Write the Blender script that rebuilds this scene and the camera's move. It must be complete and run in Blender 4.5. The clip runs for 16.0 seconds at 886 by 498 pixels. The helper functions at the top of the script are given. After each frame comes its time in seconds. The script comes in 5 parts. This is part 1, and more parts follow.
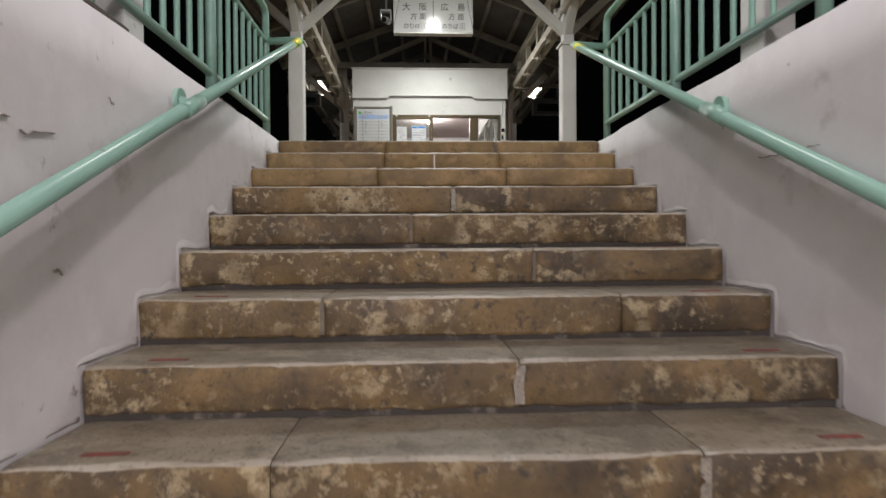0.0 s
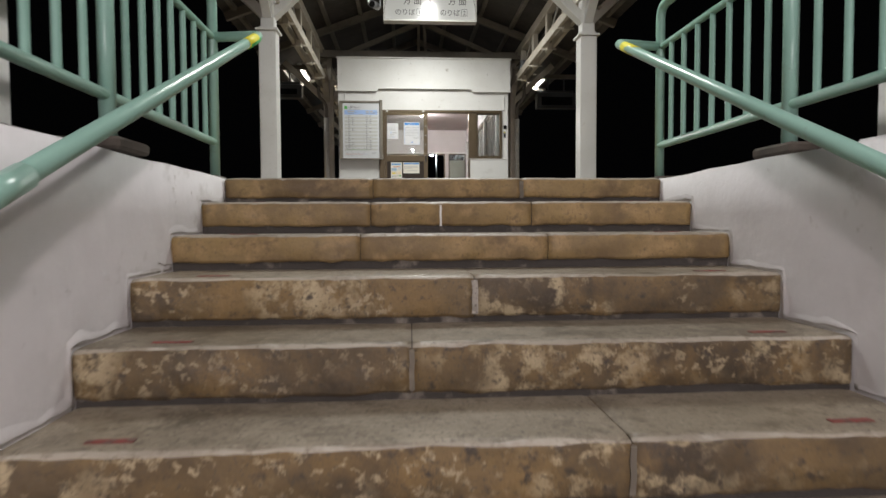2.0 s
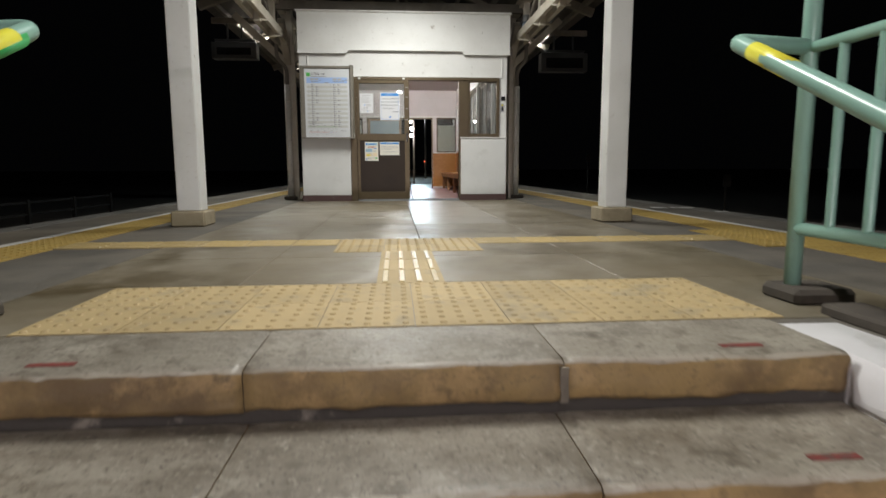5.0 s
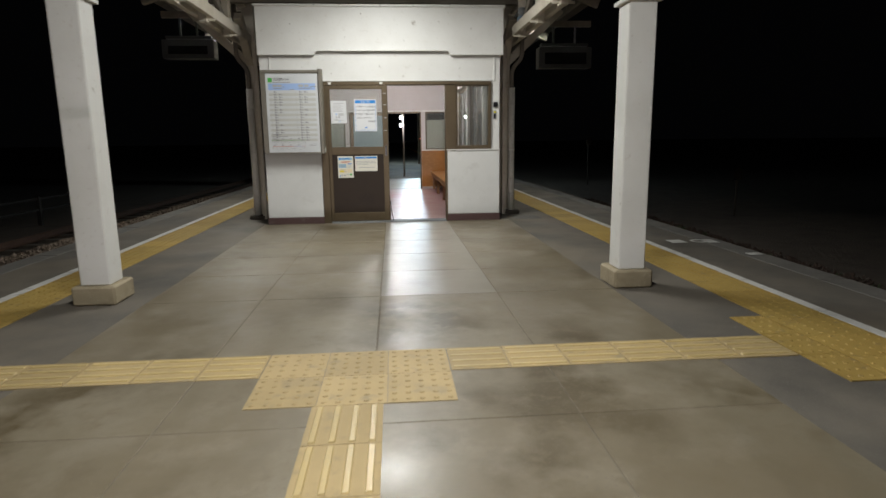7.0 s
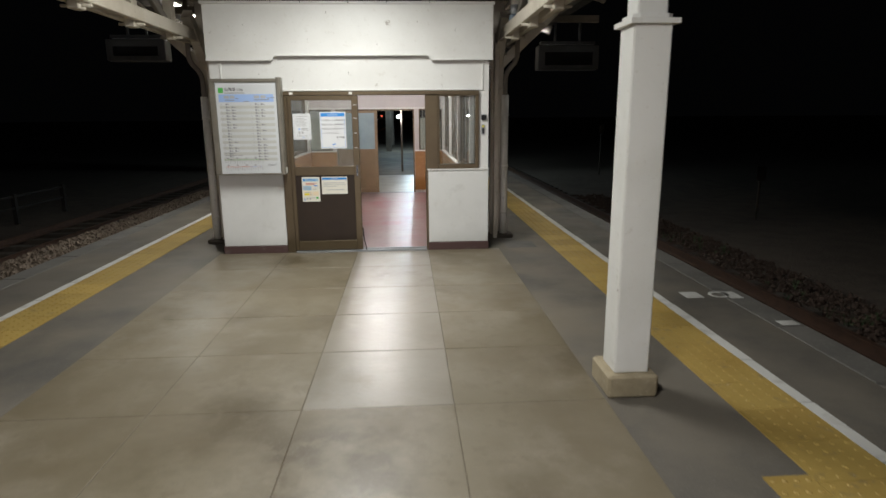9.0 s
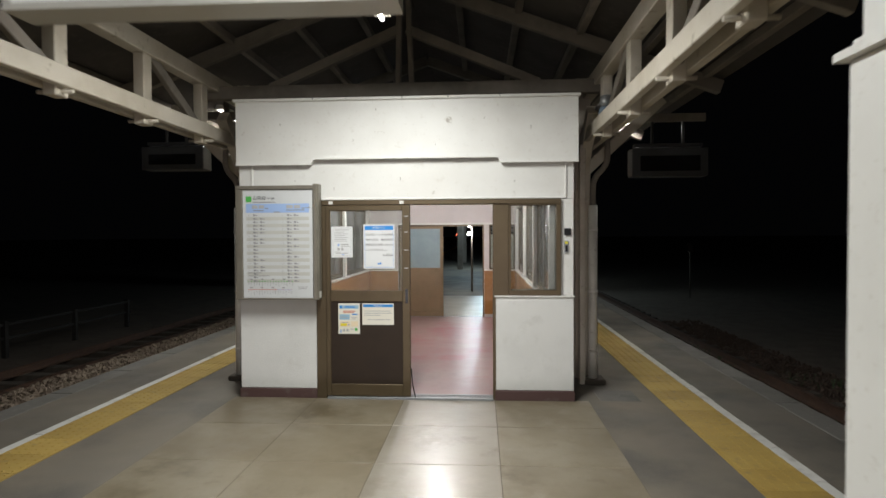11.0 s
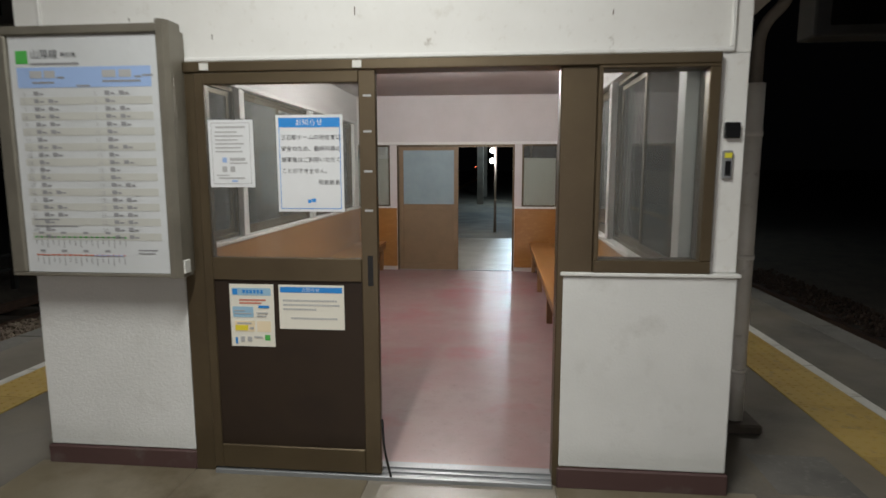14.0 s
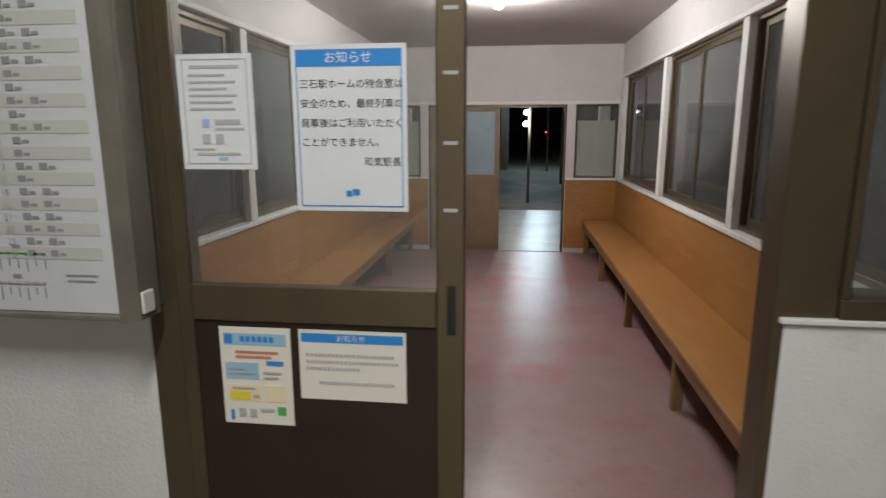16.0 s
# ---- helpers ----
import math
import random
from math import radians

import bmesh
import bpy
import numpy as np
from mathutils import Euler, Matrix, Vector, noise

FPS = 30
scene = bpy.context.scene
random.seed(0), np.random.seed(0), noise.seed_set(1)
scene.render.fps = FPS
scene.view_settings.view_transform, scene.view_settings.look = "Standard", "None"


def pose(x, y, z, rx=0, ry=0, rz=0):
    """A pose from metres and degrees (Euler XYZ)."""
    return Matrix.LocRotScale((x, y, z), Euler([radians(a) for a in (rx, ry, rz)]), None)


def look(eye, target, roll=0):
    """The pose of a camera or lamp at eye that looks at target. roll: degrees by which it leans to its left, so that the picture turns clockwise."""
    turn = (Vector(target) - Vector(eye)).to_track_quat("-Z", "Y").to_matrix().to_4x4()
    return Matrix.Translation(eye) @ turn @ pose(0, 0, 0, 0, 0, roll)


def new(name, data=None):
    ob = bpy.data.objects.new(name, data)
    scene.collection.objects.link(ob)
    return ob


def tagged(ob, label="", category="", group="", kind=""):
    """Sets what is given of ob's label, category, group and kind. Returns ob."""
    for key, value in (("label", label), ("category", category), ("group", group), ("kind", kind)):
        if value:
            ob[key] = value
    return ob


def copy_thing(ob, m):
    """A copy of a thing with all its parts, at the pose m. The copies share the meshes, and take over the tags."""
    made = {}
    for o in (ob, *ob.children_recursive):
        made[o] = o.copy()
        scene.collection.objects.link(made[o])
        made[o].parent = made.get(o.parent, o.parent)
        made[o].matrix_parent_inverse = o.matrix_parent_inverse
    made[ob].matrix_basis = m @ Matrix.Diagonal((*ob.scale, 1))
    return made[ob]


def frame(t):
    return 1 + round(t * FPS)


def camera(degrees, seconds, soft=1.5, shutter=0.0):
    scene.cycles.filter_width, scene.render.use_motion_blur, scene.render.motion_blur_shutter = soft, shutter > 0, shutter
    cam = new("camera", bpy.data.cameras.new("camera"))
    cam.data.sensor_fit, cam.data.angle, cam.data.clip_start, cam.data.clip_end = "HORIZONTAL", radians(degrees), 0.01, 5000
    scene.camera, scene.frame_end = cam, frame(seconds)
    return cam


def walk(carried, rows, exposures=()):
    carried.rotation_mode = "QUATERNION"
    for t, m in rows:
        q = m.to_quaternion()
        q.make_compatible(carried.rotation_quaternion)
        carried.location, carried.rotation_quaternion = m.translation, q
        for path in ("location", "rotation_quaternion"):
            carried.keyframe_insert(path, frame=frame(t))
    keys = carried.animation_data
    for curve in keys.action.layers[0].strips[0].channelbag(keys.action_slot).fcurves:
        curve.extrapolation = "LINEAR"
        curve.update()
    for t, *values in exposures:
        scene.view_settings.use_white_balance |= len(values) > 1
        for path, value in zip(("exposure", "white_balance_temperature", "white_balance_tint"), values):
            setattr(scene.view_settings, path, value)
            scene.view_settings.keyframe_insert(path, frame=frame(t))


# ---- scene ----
cam = camera(73.9, 16.0, shutter=0.5)
PATH = [
    (0, (0.193, -0.43, -0.772), (0.292, 1.567, -0.795), -0.4),
    (0.5, (0.143, -0.15, -0.648), (0.241, 1.847, -0.689), -0.2),
    (1, (0.198, 0.169, -0.517), (0.301, 2.166, -0.575), -0.2),
    (1.5, (0.132, 0.465, -0.397), (0.249, 2.461, -0.458), -0.1),
    (2, (0.16, 0.758, -0.262), (0.291, 2.753, -0.344), -0.3),
    (2.5, (0.196, 1.036, -0.161), (0.33, 3.029, -0.253), -0.5),
    (3, (0.243, 1.33, -0.032), (0.386, 3.319, -0.188), -0.4),
    (3.5, (0.332, 1.664, 0.14), (0.484, 3.647, -0.078), -0.6),
    (4, (0.34, 1.967, 0.268), (0.496, 3.944, 0.01), -0.4),
    (4.5, (0.4, 2.282, 0.396), (0.559, 4.254, 0.103), -0.5),
    (5, (0.381, 2.575, 0.499), (0.54, 4.55, 0.229), -0.2),
    (5.2, (0.371, 2.7, 0.551), (0.524, 4.676, 0.283), -0.2),
    (7.3, (0.759, 3.901, 1.139), (0.922, 5.858, 0.76), -0.7),
    (7.5, (0.829, 4.008, 1.141), (0.988, 5.964, 0.754), -0.2),
    (8, (1.031, 4.331, 1.284), (1.168, 6.285, 0.879), -0.8),
    (8.5, (1.168, 4.641, 1.441), (1.301, 6.591, 1.016), -0.8),
    (9, (1.169, 4.853, 1.604), (1.285, 6.801, 1.165), -0.5),
    (9.5, (1.143, 5.181, 1.737), (1.208, 7.161, 1.466), -0.1),
    (9.7, (1.148, 5.277, 1.77), (1.178, 7.271, 1.61), -0.3),
    (11.8, (1.337, 7.204, 1.452), (1.163, 9.196, 1.413), -0.2),
    (12, (1.332, 7.383, 1.451), (1.152, 9.373, 1.365), -0.3),
    (12.5, (1.264, 7.883, 1.45), (1.081, 9.87, 1.318), -0.2),
    (13, (1.252, 8.425, 1.465), (1.069, 10.409, 1.286), -0.3),
    (13.5, (1.166, 8.932, 1.455), (0.981, 10.911, 1.238), -0.1),
    (14, (1.148, 9.398, 1.435), (0.956, 11.371, 1.165), -0.1),
    (14.5, (1.094, 9.762, 1.428), (0.897, 11.723, 1.086), -0.2),
    (15, (1.005, 10.064, 1.43), (0.804, 12.02, 1.068), -0.1),
    (15.5, (0.916, 10.312, 1.422), (0.71, 12.268, 1.061), -0.1),
    (16, (0.737, 10.435, 1.452), (0.503, 12.382, 1.062), -0.1),
]
walk(cam, [(t, look(eye, target, roll)) for t, eye, target, roll in PATH],
     exposures=[(0, -0.06), (1.5, 0.0), (2.5, 0.10), (3.5, 0.14), (5, 0.03), (7.5, -0.06), (9, 0.07), (12, 0.15), (13, -0.06), (14, -0.30), (15, -0.38), (16, -0.48)])

# ---------------------------------------------------------------- light
world = bpy.data.worlds.new("night")
world.use_nodes = True
scene.world = world
world.node_tree.nodes["Background"].inputs[0].default_value = (0.12, 0.125, 0.14, 1)
world.node_tree.nodes["Background"].inputs[1].default_value = 0.006

LAMP_X, LAMP_Z, CEILING_LAMP_Z = 0.57, 3.17, 2.358
WHITE = (0.955, 0.965, 0.925)


def tube_light(x, y, z, watts, colour, length=1.2, width=0.12):
    data = bpy.data.lights.new("fluorescent_light", "AREA")
    data.shape, data.size, data.size_y, data.energy, data.color = "RECTANGLE", width, length, watts, colour
    ob = new("fluorescent_light", data)
    ob.matrix_world = pose(x, y, z)
    return ob


PINKISH = (1.0, 0.91, 0.945)
TUBES = [(LAMP_X, 10.1, LAMP_Z, 104, WHITE), (LAMP_X, 5.5, LAMP_Z, 100, WHITE), (LAMP_X, 0.9, LAMP_Z, 63, PINKISH), (LAMP_X, -3.6, LAMP_Z, 110, PINKISH),
         (LAMP_X, 19.2, LAMP_Z, 60, WHITE), (-2.08, 14.45, 3.20, 50, WHITE), (3.40, 14.75, 3.17, 42, WHITE)]
for tx, ty, tz, watts, colour in TUBES:
    tube_light(tx, ty, tz - 0.075, watts, colour)
# assumed lamp behind the camera, added to even out light on risers and walls
passage = tube_light(0.4, -5.35, -0.22, 235, PINKISH)
passage.matrix_world = pose(0.4, -5.35, -0.22, 55, 0, 0) @ pose(0, 0, 0, 0, 0, 90)
bulb = bpy.data.lights.new("room_light", "POINT")
bulb.energy, bulb.color, bulb.shadow_soft_size = 158, (0.98, 0.96, 0.945), 0.05
new("room_light", bulb).matrix_world = pose(0.6, 14.95, CEILING_LAMP_Z)
# added bluish fill, out of view, to brighten the platform beyond the back door
far = bpy.data.lights.new("mercury_light", "POINT")
far.energy, far.color, far.shadow_soft_size = 420, (0.66, 0.88, 1.0), 0.1
new("mercury_light", far).matrix_world = pose(1.7, 33.0, 3.4)
FLOODS = [(0.93, 22.8, 2.07), (0.96, 22.8, 1.84), (0.95, 22.8, 1.61)]
for fx, fy, fz in FLOODS:
    flood = bpy.data.lights.new("post_light", "POINT")
    flood.energy, flood.color, flood.shadow_soft_size = 9, (0.93, 0.97, 1.0), 0.05
    new("post_light", flood).matrix_world = pose(fx, fy - 0.11, fz)

# ---------------------------------------------------------------- materials
def nodes_of(name):
    m = bpy.data.materials.new(name)
    m.use_nodes = True
    return m, m.node_tree.nodes, m.node_tree.links, m.node_tree.nodes["Principled BSDF"]


def surface(name, base, rough=0.6, metal=0.0, layers=(), bump=(), spec=0.5, rough_var=0.0, jitter=0.0, stretch=(1, 1, 1), own=1.0):
    """layers: (noise scale, second colour, low, high) laid over the base; bump: (scale, strength, distance) rows."""
    m, n, l, b = nodes_of(name)
    b.inputs["Roughness"].default_value, b.inputs["Metallic"].default_value = rough, metal
    b.inputs["Specular IOR Level"].default_value = spec
    co = n.new("ShaderNodeTexCoord")
    mp = n.new("ShaderNodeMapping")
    mp.inputs["Scale"].default_value = stretch
    info = n.new("ShaderNodeObjectInfo")
    off = n.new("ShaderNodeVectorMath")
    off.operation = "MULTIPLY_ADD"
    off.inputs[1].default_value = (37 * own, 53 * own, 29 * own)
    comb = n.new("ShaderNodeCombineXYZ")
    for i in range(3):
        l.new(info.outputs["Random"], comb.inputs[i])
    l.new(comb.outputs[0], off.inputs[0])
    l.new(co.outputs["Object"], mp.inputs[0])
    l.new(mp.outputs[0], off.inputs[2])
    last = None
    first = n.new("ShaderNodeRGB")
    first.outputs[0].default_value = (*base, 1)
    last = first.outputs[0]
    for scale, colour, low, high, *patch in layers:
        t = n.new("ShaderNodeTexNoise")
        t.inputs["Scale"].default_value, t.inputs["Detail"].default_value, t.inputs["Roughness"].default_value = scale, 8, 0.62
        l.new(off.outputs[0], t.inputs["Vector"])
        r = n.new("ShaderNodeMapRange")
        r.inputs[1].default_value, r.inputs[2].default_value = low, high
        l.new(t.outputs["Fac"], r.inputs[0])
        share = r.outputs[0]
        if patch:
            t2, r2, mul = n.new("ShaderNodeTexNoise"), n.new("ShaderNodeMapRange"), n.new("ShaderNodeMath")
            t2.inputs["Scale"].default_value, t2.inputs["Detail"].default_value = patch[0], 3
            l.new(off.outputs[0], t2.inputs["Vector"])
            l.new(t2.outputs["Fac"], r2.inputs[0])
            r2.inputs[1].default_value, r2.inputs[2].default_value = patch[1], patch[2]
            mul.operation = "MULTIPLY"
            l.new(r2.outputs[0], mul.inputs[0])
            l.new(share, mul.inputs[1])
            share = mul.outputs[0]
        mix = n.new("ShaderNodeMix")
        mix.data_type = "RGBA"
        l.new(share, mix.inputs[0])
        l.new(last, mix.inputs[6])
        mix.inputs[7].default_value = (*colour, 1)
        last = mix.outputs[2]
    if jitter:
        hs = n.new("ShaderNodeHueSaturation")
        r = n.new("ShaderNodeMapRange")
        r.inputs[3].default_value, r.inputs[4].default_value = 1 - jitter, 1 + jitter
        l.new(info.outputs["Random"], r.inputs[0])
        l.new(r.outputs[0], hs.inputs["Value"])
        l.new(last, hs.inputs["Color"])
        last = hs.outputs[0]
    l.new(last, b.inputs["Base Color"])
    if rough_var:
        t = n.new("ShaderNodeTexNoise")
        t.inputs["Scale"].default_value, t.inputs["Detail"].default_value = 1.7, 6
        l.new(off.outputs[0], t.inputs["Vector"])
        r = n.new("ShaderNodeMapRange")
        r.inputs[1].default_value, r.inputs[2].default_value = 0.35, 0.65
        r.inputs[3].default_value, r.inputs[4].default_value = rough - rough_var, rough + rough_var
        l.new(t.outputs["Fac"], r.inputs[0])
        l.new(r.outputs[0], b.inputs["Roughness"])
    normal = None
    for scale, strength, distance in bump:
        t = n.new("ShaderNodeTexNoise")
        t.inputs["Scale"].default_value, t.inputs["Detail"].default_value = scale, 5
        l.new(off.outputs[0], t.inputs["Vector"])
        bp = n.new("ShaderNodeBump")
        bp.inputs["Strength"].default_value, bp.inputs["Distance"].default_value = strength, distance
        l.new(t.outputs["Fac"], bp.inputs["Height"])
        if normal:
            l.new(normal, bp.inputs["Normal"])
        normal = bp.outputs[0]
    if normal:
        l.new(normal, b.inputs["Normal"])
    return m


def plain(name, base, rough=0.6):
    m, n, l, b = nodes_of(name)
    b.inputs["Base Color"].default_value, b.inputs["Roughness"].default_value = (*base, 1), rough
    return m


def glowing(name, colour, strength):
    m, n, l, b = nodes_of(name)
    b.inputs["Base Color"].default_value = (0.8, 0.8, 0.8, 1)
    b.inputs["Emission Color"].default_value, b.inputs["Emission Strength"].default_value = (*colour, 1), strength
    return m


def glass_like(name, tint, gloss=0.02):
    """A thin pane: lets light through, and reflects by Fresnel."""
    m, n, l, b = nodes_of(name)
    n.remove(b)
    clear, shiny, mix, fr = n.new("ShaderNodeBsdfTransparent"), n.new("ShaderNodeBsdfGlossy"), n.new("ShaderNodeMixShader"), n.new("ShaderNodeFresnel")
    clear.inputs[0].default_value = (*tint, 1)
    shiny.inputs["Roughness"].default_value = gloss
    fr.inputs[0].default_value = 1.5
    l.new(fr.outputs[0], mix.inputs[0])
    l.new(clear.outputs[0], mix.inputs[1])
    l.new(shiny.outputs[0], mix.inputs[2])
    # an even grey veil over the pane, standing in for pale reflections
    haze_mix, haze = n.new("ShaderNodeMixShader"), n.new("ShaderNodeBsdfDiffuse")
    haze.inputs[0].default_value = (0.55, 0.56, 0.54, 1)
    haze_mix.inputs[0].default_value = 0.085
    l.new(mix.outputs[0], haze_mix.inputs[1])
    l.new(haze.outputs[0], haze_mix.inputs[2])
    l.new(haze_mix.outputs[0], n["Material Output"].inputs[0])
    return m


M = {}
M["crack"] = surface("dark_crack", (0.26, 0.235, 0.21), 0.9)
M["plaster"] = surface("stairwell_plaster", (0.689, 0.669, 0.669), 0.7, layers=[(1.3, (0.578, 0.558, 0.548), 0.45, 0.72), (6, (0.730, 0.710, 0.710), 0.5, 0.75), (1.8, (0.365, 0.335, 0.299), 0.60, 0.72), (9, (0.304, 0.269, 0.233), 0.655, 0.72, 1.1, 0.5, 0.62)],
                       bump=[(2.5, 0.5, 0.02), (35, 0.25, 0.004)])
# pale step edge: wear, and the highlight on the nose painted with it
M["nosing"] = surface("worn_nosing_highlight", (0.332, 0.295, 0.237), 0.5, layers=[(3, (0.200, 0.166, 0.125), 0.42, 0.66), (12, (0.390, 0.358, 0.299), 0.5, 0.68), (40, (0.166, 0.138, 0.100), 0.55, 0.7)], bump=[(40, 0.5, 0.005)], jitter=0.12)
M["stone_lower"] = surface("stone_riser_mottled", (0.128, 0.086, 0.038), 0.72,
                           layers=[(2.2, (0.053, 0.037, 0.021), 0.42, 0.60), (4.0, (0.184, 0.118, 0.047), 0.46, 0.66), (11, (0.341, 0.273, 0.163), 0.50, 0.60, 1.9, 0.47, 0.58),
                                   (30, (0.290, 0.231, 0.141), 0.55, 0.63, 2.8, 0.45, 0.60), (24, (0.051, 0.038, 0.026), 0.56, 0.68), (80, (0.077, 0.060, 0.038), 0.55, 0.70)],
                           bump=[(9, 0.7, 0.014), (45, 0.5, 0.006)], jitter=0.14, rough_var=0.12)
M["stone_upper"] = surface("stone_riser_ochre", (0.260, 0.175, 0.070), 0.66, layers=[(2.4, (0.135, 0.087, 0.040), 0.43, 0.62), (7, (0.339, 0.224, 0.099), 0.52, 0.68), (20, (0.152, 0.101, 0.047), 0.56, 0.70), (70, (0.140, 0.098, 0.047), 0.56, 0.72)],
                           bump=[(12, 0.5, 0.010), (60, 0.4, 0.004)], jitter=0.12, rough_var=0.1)
M["tread"] = surface("stone_tread_worn", (0.276, 0.244, 0.195), 0.5, layers=[(1.3, (0.155, 0.131, 0.098), 0.42, 0.64), (5, (0.330, 0.296, 0.239), 0.48, 0.68), (3, (0.103, 0.085, 0.061), 0.58, 0.68), (14, (0.144, 0.120, 0.089), 0.52, 0.68), (50, (0.372, 0.338, 0.277), 0.56, 0.70), (75, (0.092, 0.077, 0.059), 0.54, 0.68)],
                     bump=[(30, 0.55, 0.006), (90, 0.5, 0.003)], rough_var=0.14, jitter=0.12)
# darker, browner copy of tread: weaker light on the lower steps, set in colour
M["tread_dim"] = surface("dimmed_stone_tread", (0.229, 0.193, 0.139), 0.5, layers=[(1.3, (0.129, 0.103, 0.070), 0.42, 0.64), (5, (0.274, 0.233, 0.171), 0.48, 0.68), (3, (0.085, 0.067, 0.043), 0.58, 0.68), (14, (0.120, 0.095, 0.064), 0.52, 0.68), (50, (0.308, 0.266, 0.198), 0.56, 0.70), (75, (0.076, 0.060, 0.042), 0.54, 0.68)],
                     bump=[(30, 0.55, 0.006), (90, 0.5, 0.003)], rough_var=0.14, jitter=0.12)
M["mortar"] = surface("dark_mortar", (0.048, 0.041, 0.035), 0.9, layers=[(9, (0.195, 0.168, 0.138), 0.56, 0.68)], bump=[(40, 0.6, 0.006)])
M["red_mark"] = surface("worn_red_paint", (0.19, 0.035, 0.028), 0.6, layers=[(20, (0.12, 0.06, 0.05), 0.5, 0.62)])
M["mint"] = surface("mint_green_paint", (0.248, 0.423, 0.348), 0.28, layers=[(3, (0.281, 0.464, 0.385), 0.4, 0.7), (14, (0.220, 0.296, 0.241), 0.64, 0.72), (40, (0.242, 0.337, 0.278), 0.64, 0.75)], bump=[(25, 0.12, 0.002)])
M["tape_yellow"] = surface("yellow_tape", (0.72, 0.66, 0.05), 0.4)
M["tape_green"] = surface("green_tape", (0.05, 0.42, 0.12), 0.4)
M["concrete"] = surface("platform_concrete", (0.204, 0.174, 0.122), 0.42, layers=[(0.8, (0.155, 0.124, 0.077), 0.42, 0.66), (2.6, (0.238, 0.206, 0.154), 0.5, 0.72), (1.9, (0.096, 0.073, 0.039), 0.46, 0.60, 0.5, 0.47, 0.58), (9, (0.167, 0.136, 0.090), 0.54, 0.7), (70, (0.167, 0.140, 0.103), 0.55, 0.75)],
                        bump=[(3, 0.15, 0.01), (80, 0.14, 0.0015)], rough_var=0.13, jitter=0.03, own=0.0)
M["concrete_new"] = surface("platform_concrete_smooth", (0.262, 0.236, 0.194), 0.34, layers=[(1.2, (0.225, 0.198, 0.155), 0.42, 0.68), (2.1, (0.15, 0.124, 0.086), 0.52, 0.66, 0.45, 0.47, 0.60), (5, (0.28, 0.245, 0.20), 0.54, 0.7), (60, (0.25, 0.225, 0.20), 0.55, 0.75)],
                            bump=[(3.2, 0.34, 0.016), (13, 0.26, 0.004), (80, 0.08, 0.001)], rough_var=0.045, jitter=0.02, own=0.0)
M["joint"] = surface("slab_joint_grit", (0.13, 0.11, 0.085), 0.9, layers=[(9, (0.2, 0.17, 0.13), 0.45, 0.65)])
M["asphalt"] = surface("worn_asphalt", (0.151, 0.132, 0.106), 0.72, layers=[(1.1, (0.078, 0.073, 0.065), 0.42, 0.68), (0.5, (0.185, 0.157, 0.118), 0.48, 0.66), (90, (0.168, 0.157, 0.140), 0.56, 0.68)],
                       bump=[(60, 0.35, 0.004), (2, 0.2, 0.01)], rough_var=0.1)
M["tactile"] = surface("yellow_tactile_tile", (0.428, 0.317, 0.154), 0.68, layers=[(2, (0.372, 0.276, 0.132), 0.42, 0.68), (3.5, (0.307, 0.248, 0.150), 0.54, 0.68), (14, (0.279, 0.221, 0.128), 0.56, 0.75)], bump=[(60, 0.15, 0.002)], jitter=0.08)
# smoother bars in a brighter yellow; their glint is partly put into the colour
M["tactile_bar"] = surface("bright_tactile_bar", (0.50, 0.375, 0.165), 0.36, layers=[(4, (0.43, 0.33, 0.16), 0.45, 0.68), (30, (0.36, 0.28, 0.15), 0.58, 0.75)], jitter=0.08)
M["edge_tile"] = surface("yellow_edge_tile", (0.43, 0.295, 0.080), 0.6, layers=[(2, (0.36, 0.235, 0.06), 0.42, 0.68), (12, (0.24, 0.18, 0.09), 0.58, 0.75)], bump=[(60, 0.2, 0.002)], jitter=0.1)
M["white_line"] = surface("worn_white_line", (0.62, 0.61, 0.58), 0.6, layers=[(5, (0.42, 0.40, 0.37), 0.52, 0.7)])
M["coping"] = surface("edge_coping_concrete", (0.15, 0.14, 0.125), 0.8, layers=[(2, (0.10, 0.095, 0.085), 0.42, 0.68), (30, (0.19, 0.18, 0.16), 0.55, 0.7)], bump=[(40, 0.4, 0.005)])
M["white_wood"] = surface("white_painted_wood", (0.735, 0.73, 0.705), 0.5, layers=[(1.5, (0.67, 0.66, 0.63), 0.42, 0.7), (9, (0.58, 0.555, 0.51), 0.62, 0.76), (6, (0.42, 0.39, 0.345), 0.665, 0.71), (30, (0.62, 0.60, 0.56), 0.6, 0.75)], bump=[(5, 0.12, 0.006), (50, 0.1, 0.002)])
M["white_wall"] = surface("white_painted_mortar", (0.70, 0.70, 0.68), 0.6, layers=[(1.2, (0.62, 0.62, 0.60), 0.42, 0.7), (5, (0.60, 0.595, 0.57), 0.58, 0.76), (16, (0.48, 0.46, 0.42), 0.72, 0.85)], bump=[(7, 0.25, 0.008), (90, 0.5, 0.004)])
M["timber"] = surface("old_painted_timber", (0.52, 0.475, 0.40), 0.65, layers=[(1.6, (0.42, 0.37, 0.29), 0.42, 0.66), (10, (0.30, 0.255, 0.19), 0.6, 0.72)], bump=[(8, 0.25, 0.006), (60, 0.2, 0.002)])
M["dark_timber"] = surface("grimy_roof_timber", (0.213, 0.186, 0.155), 0.8, layers=[(2, (0.128, 0.112, 0.091), 0.42, 0.68)], bump=[(12, 0.3, 0.006)])
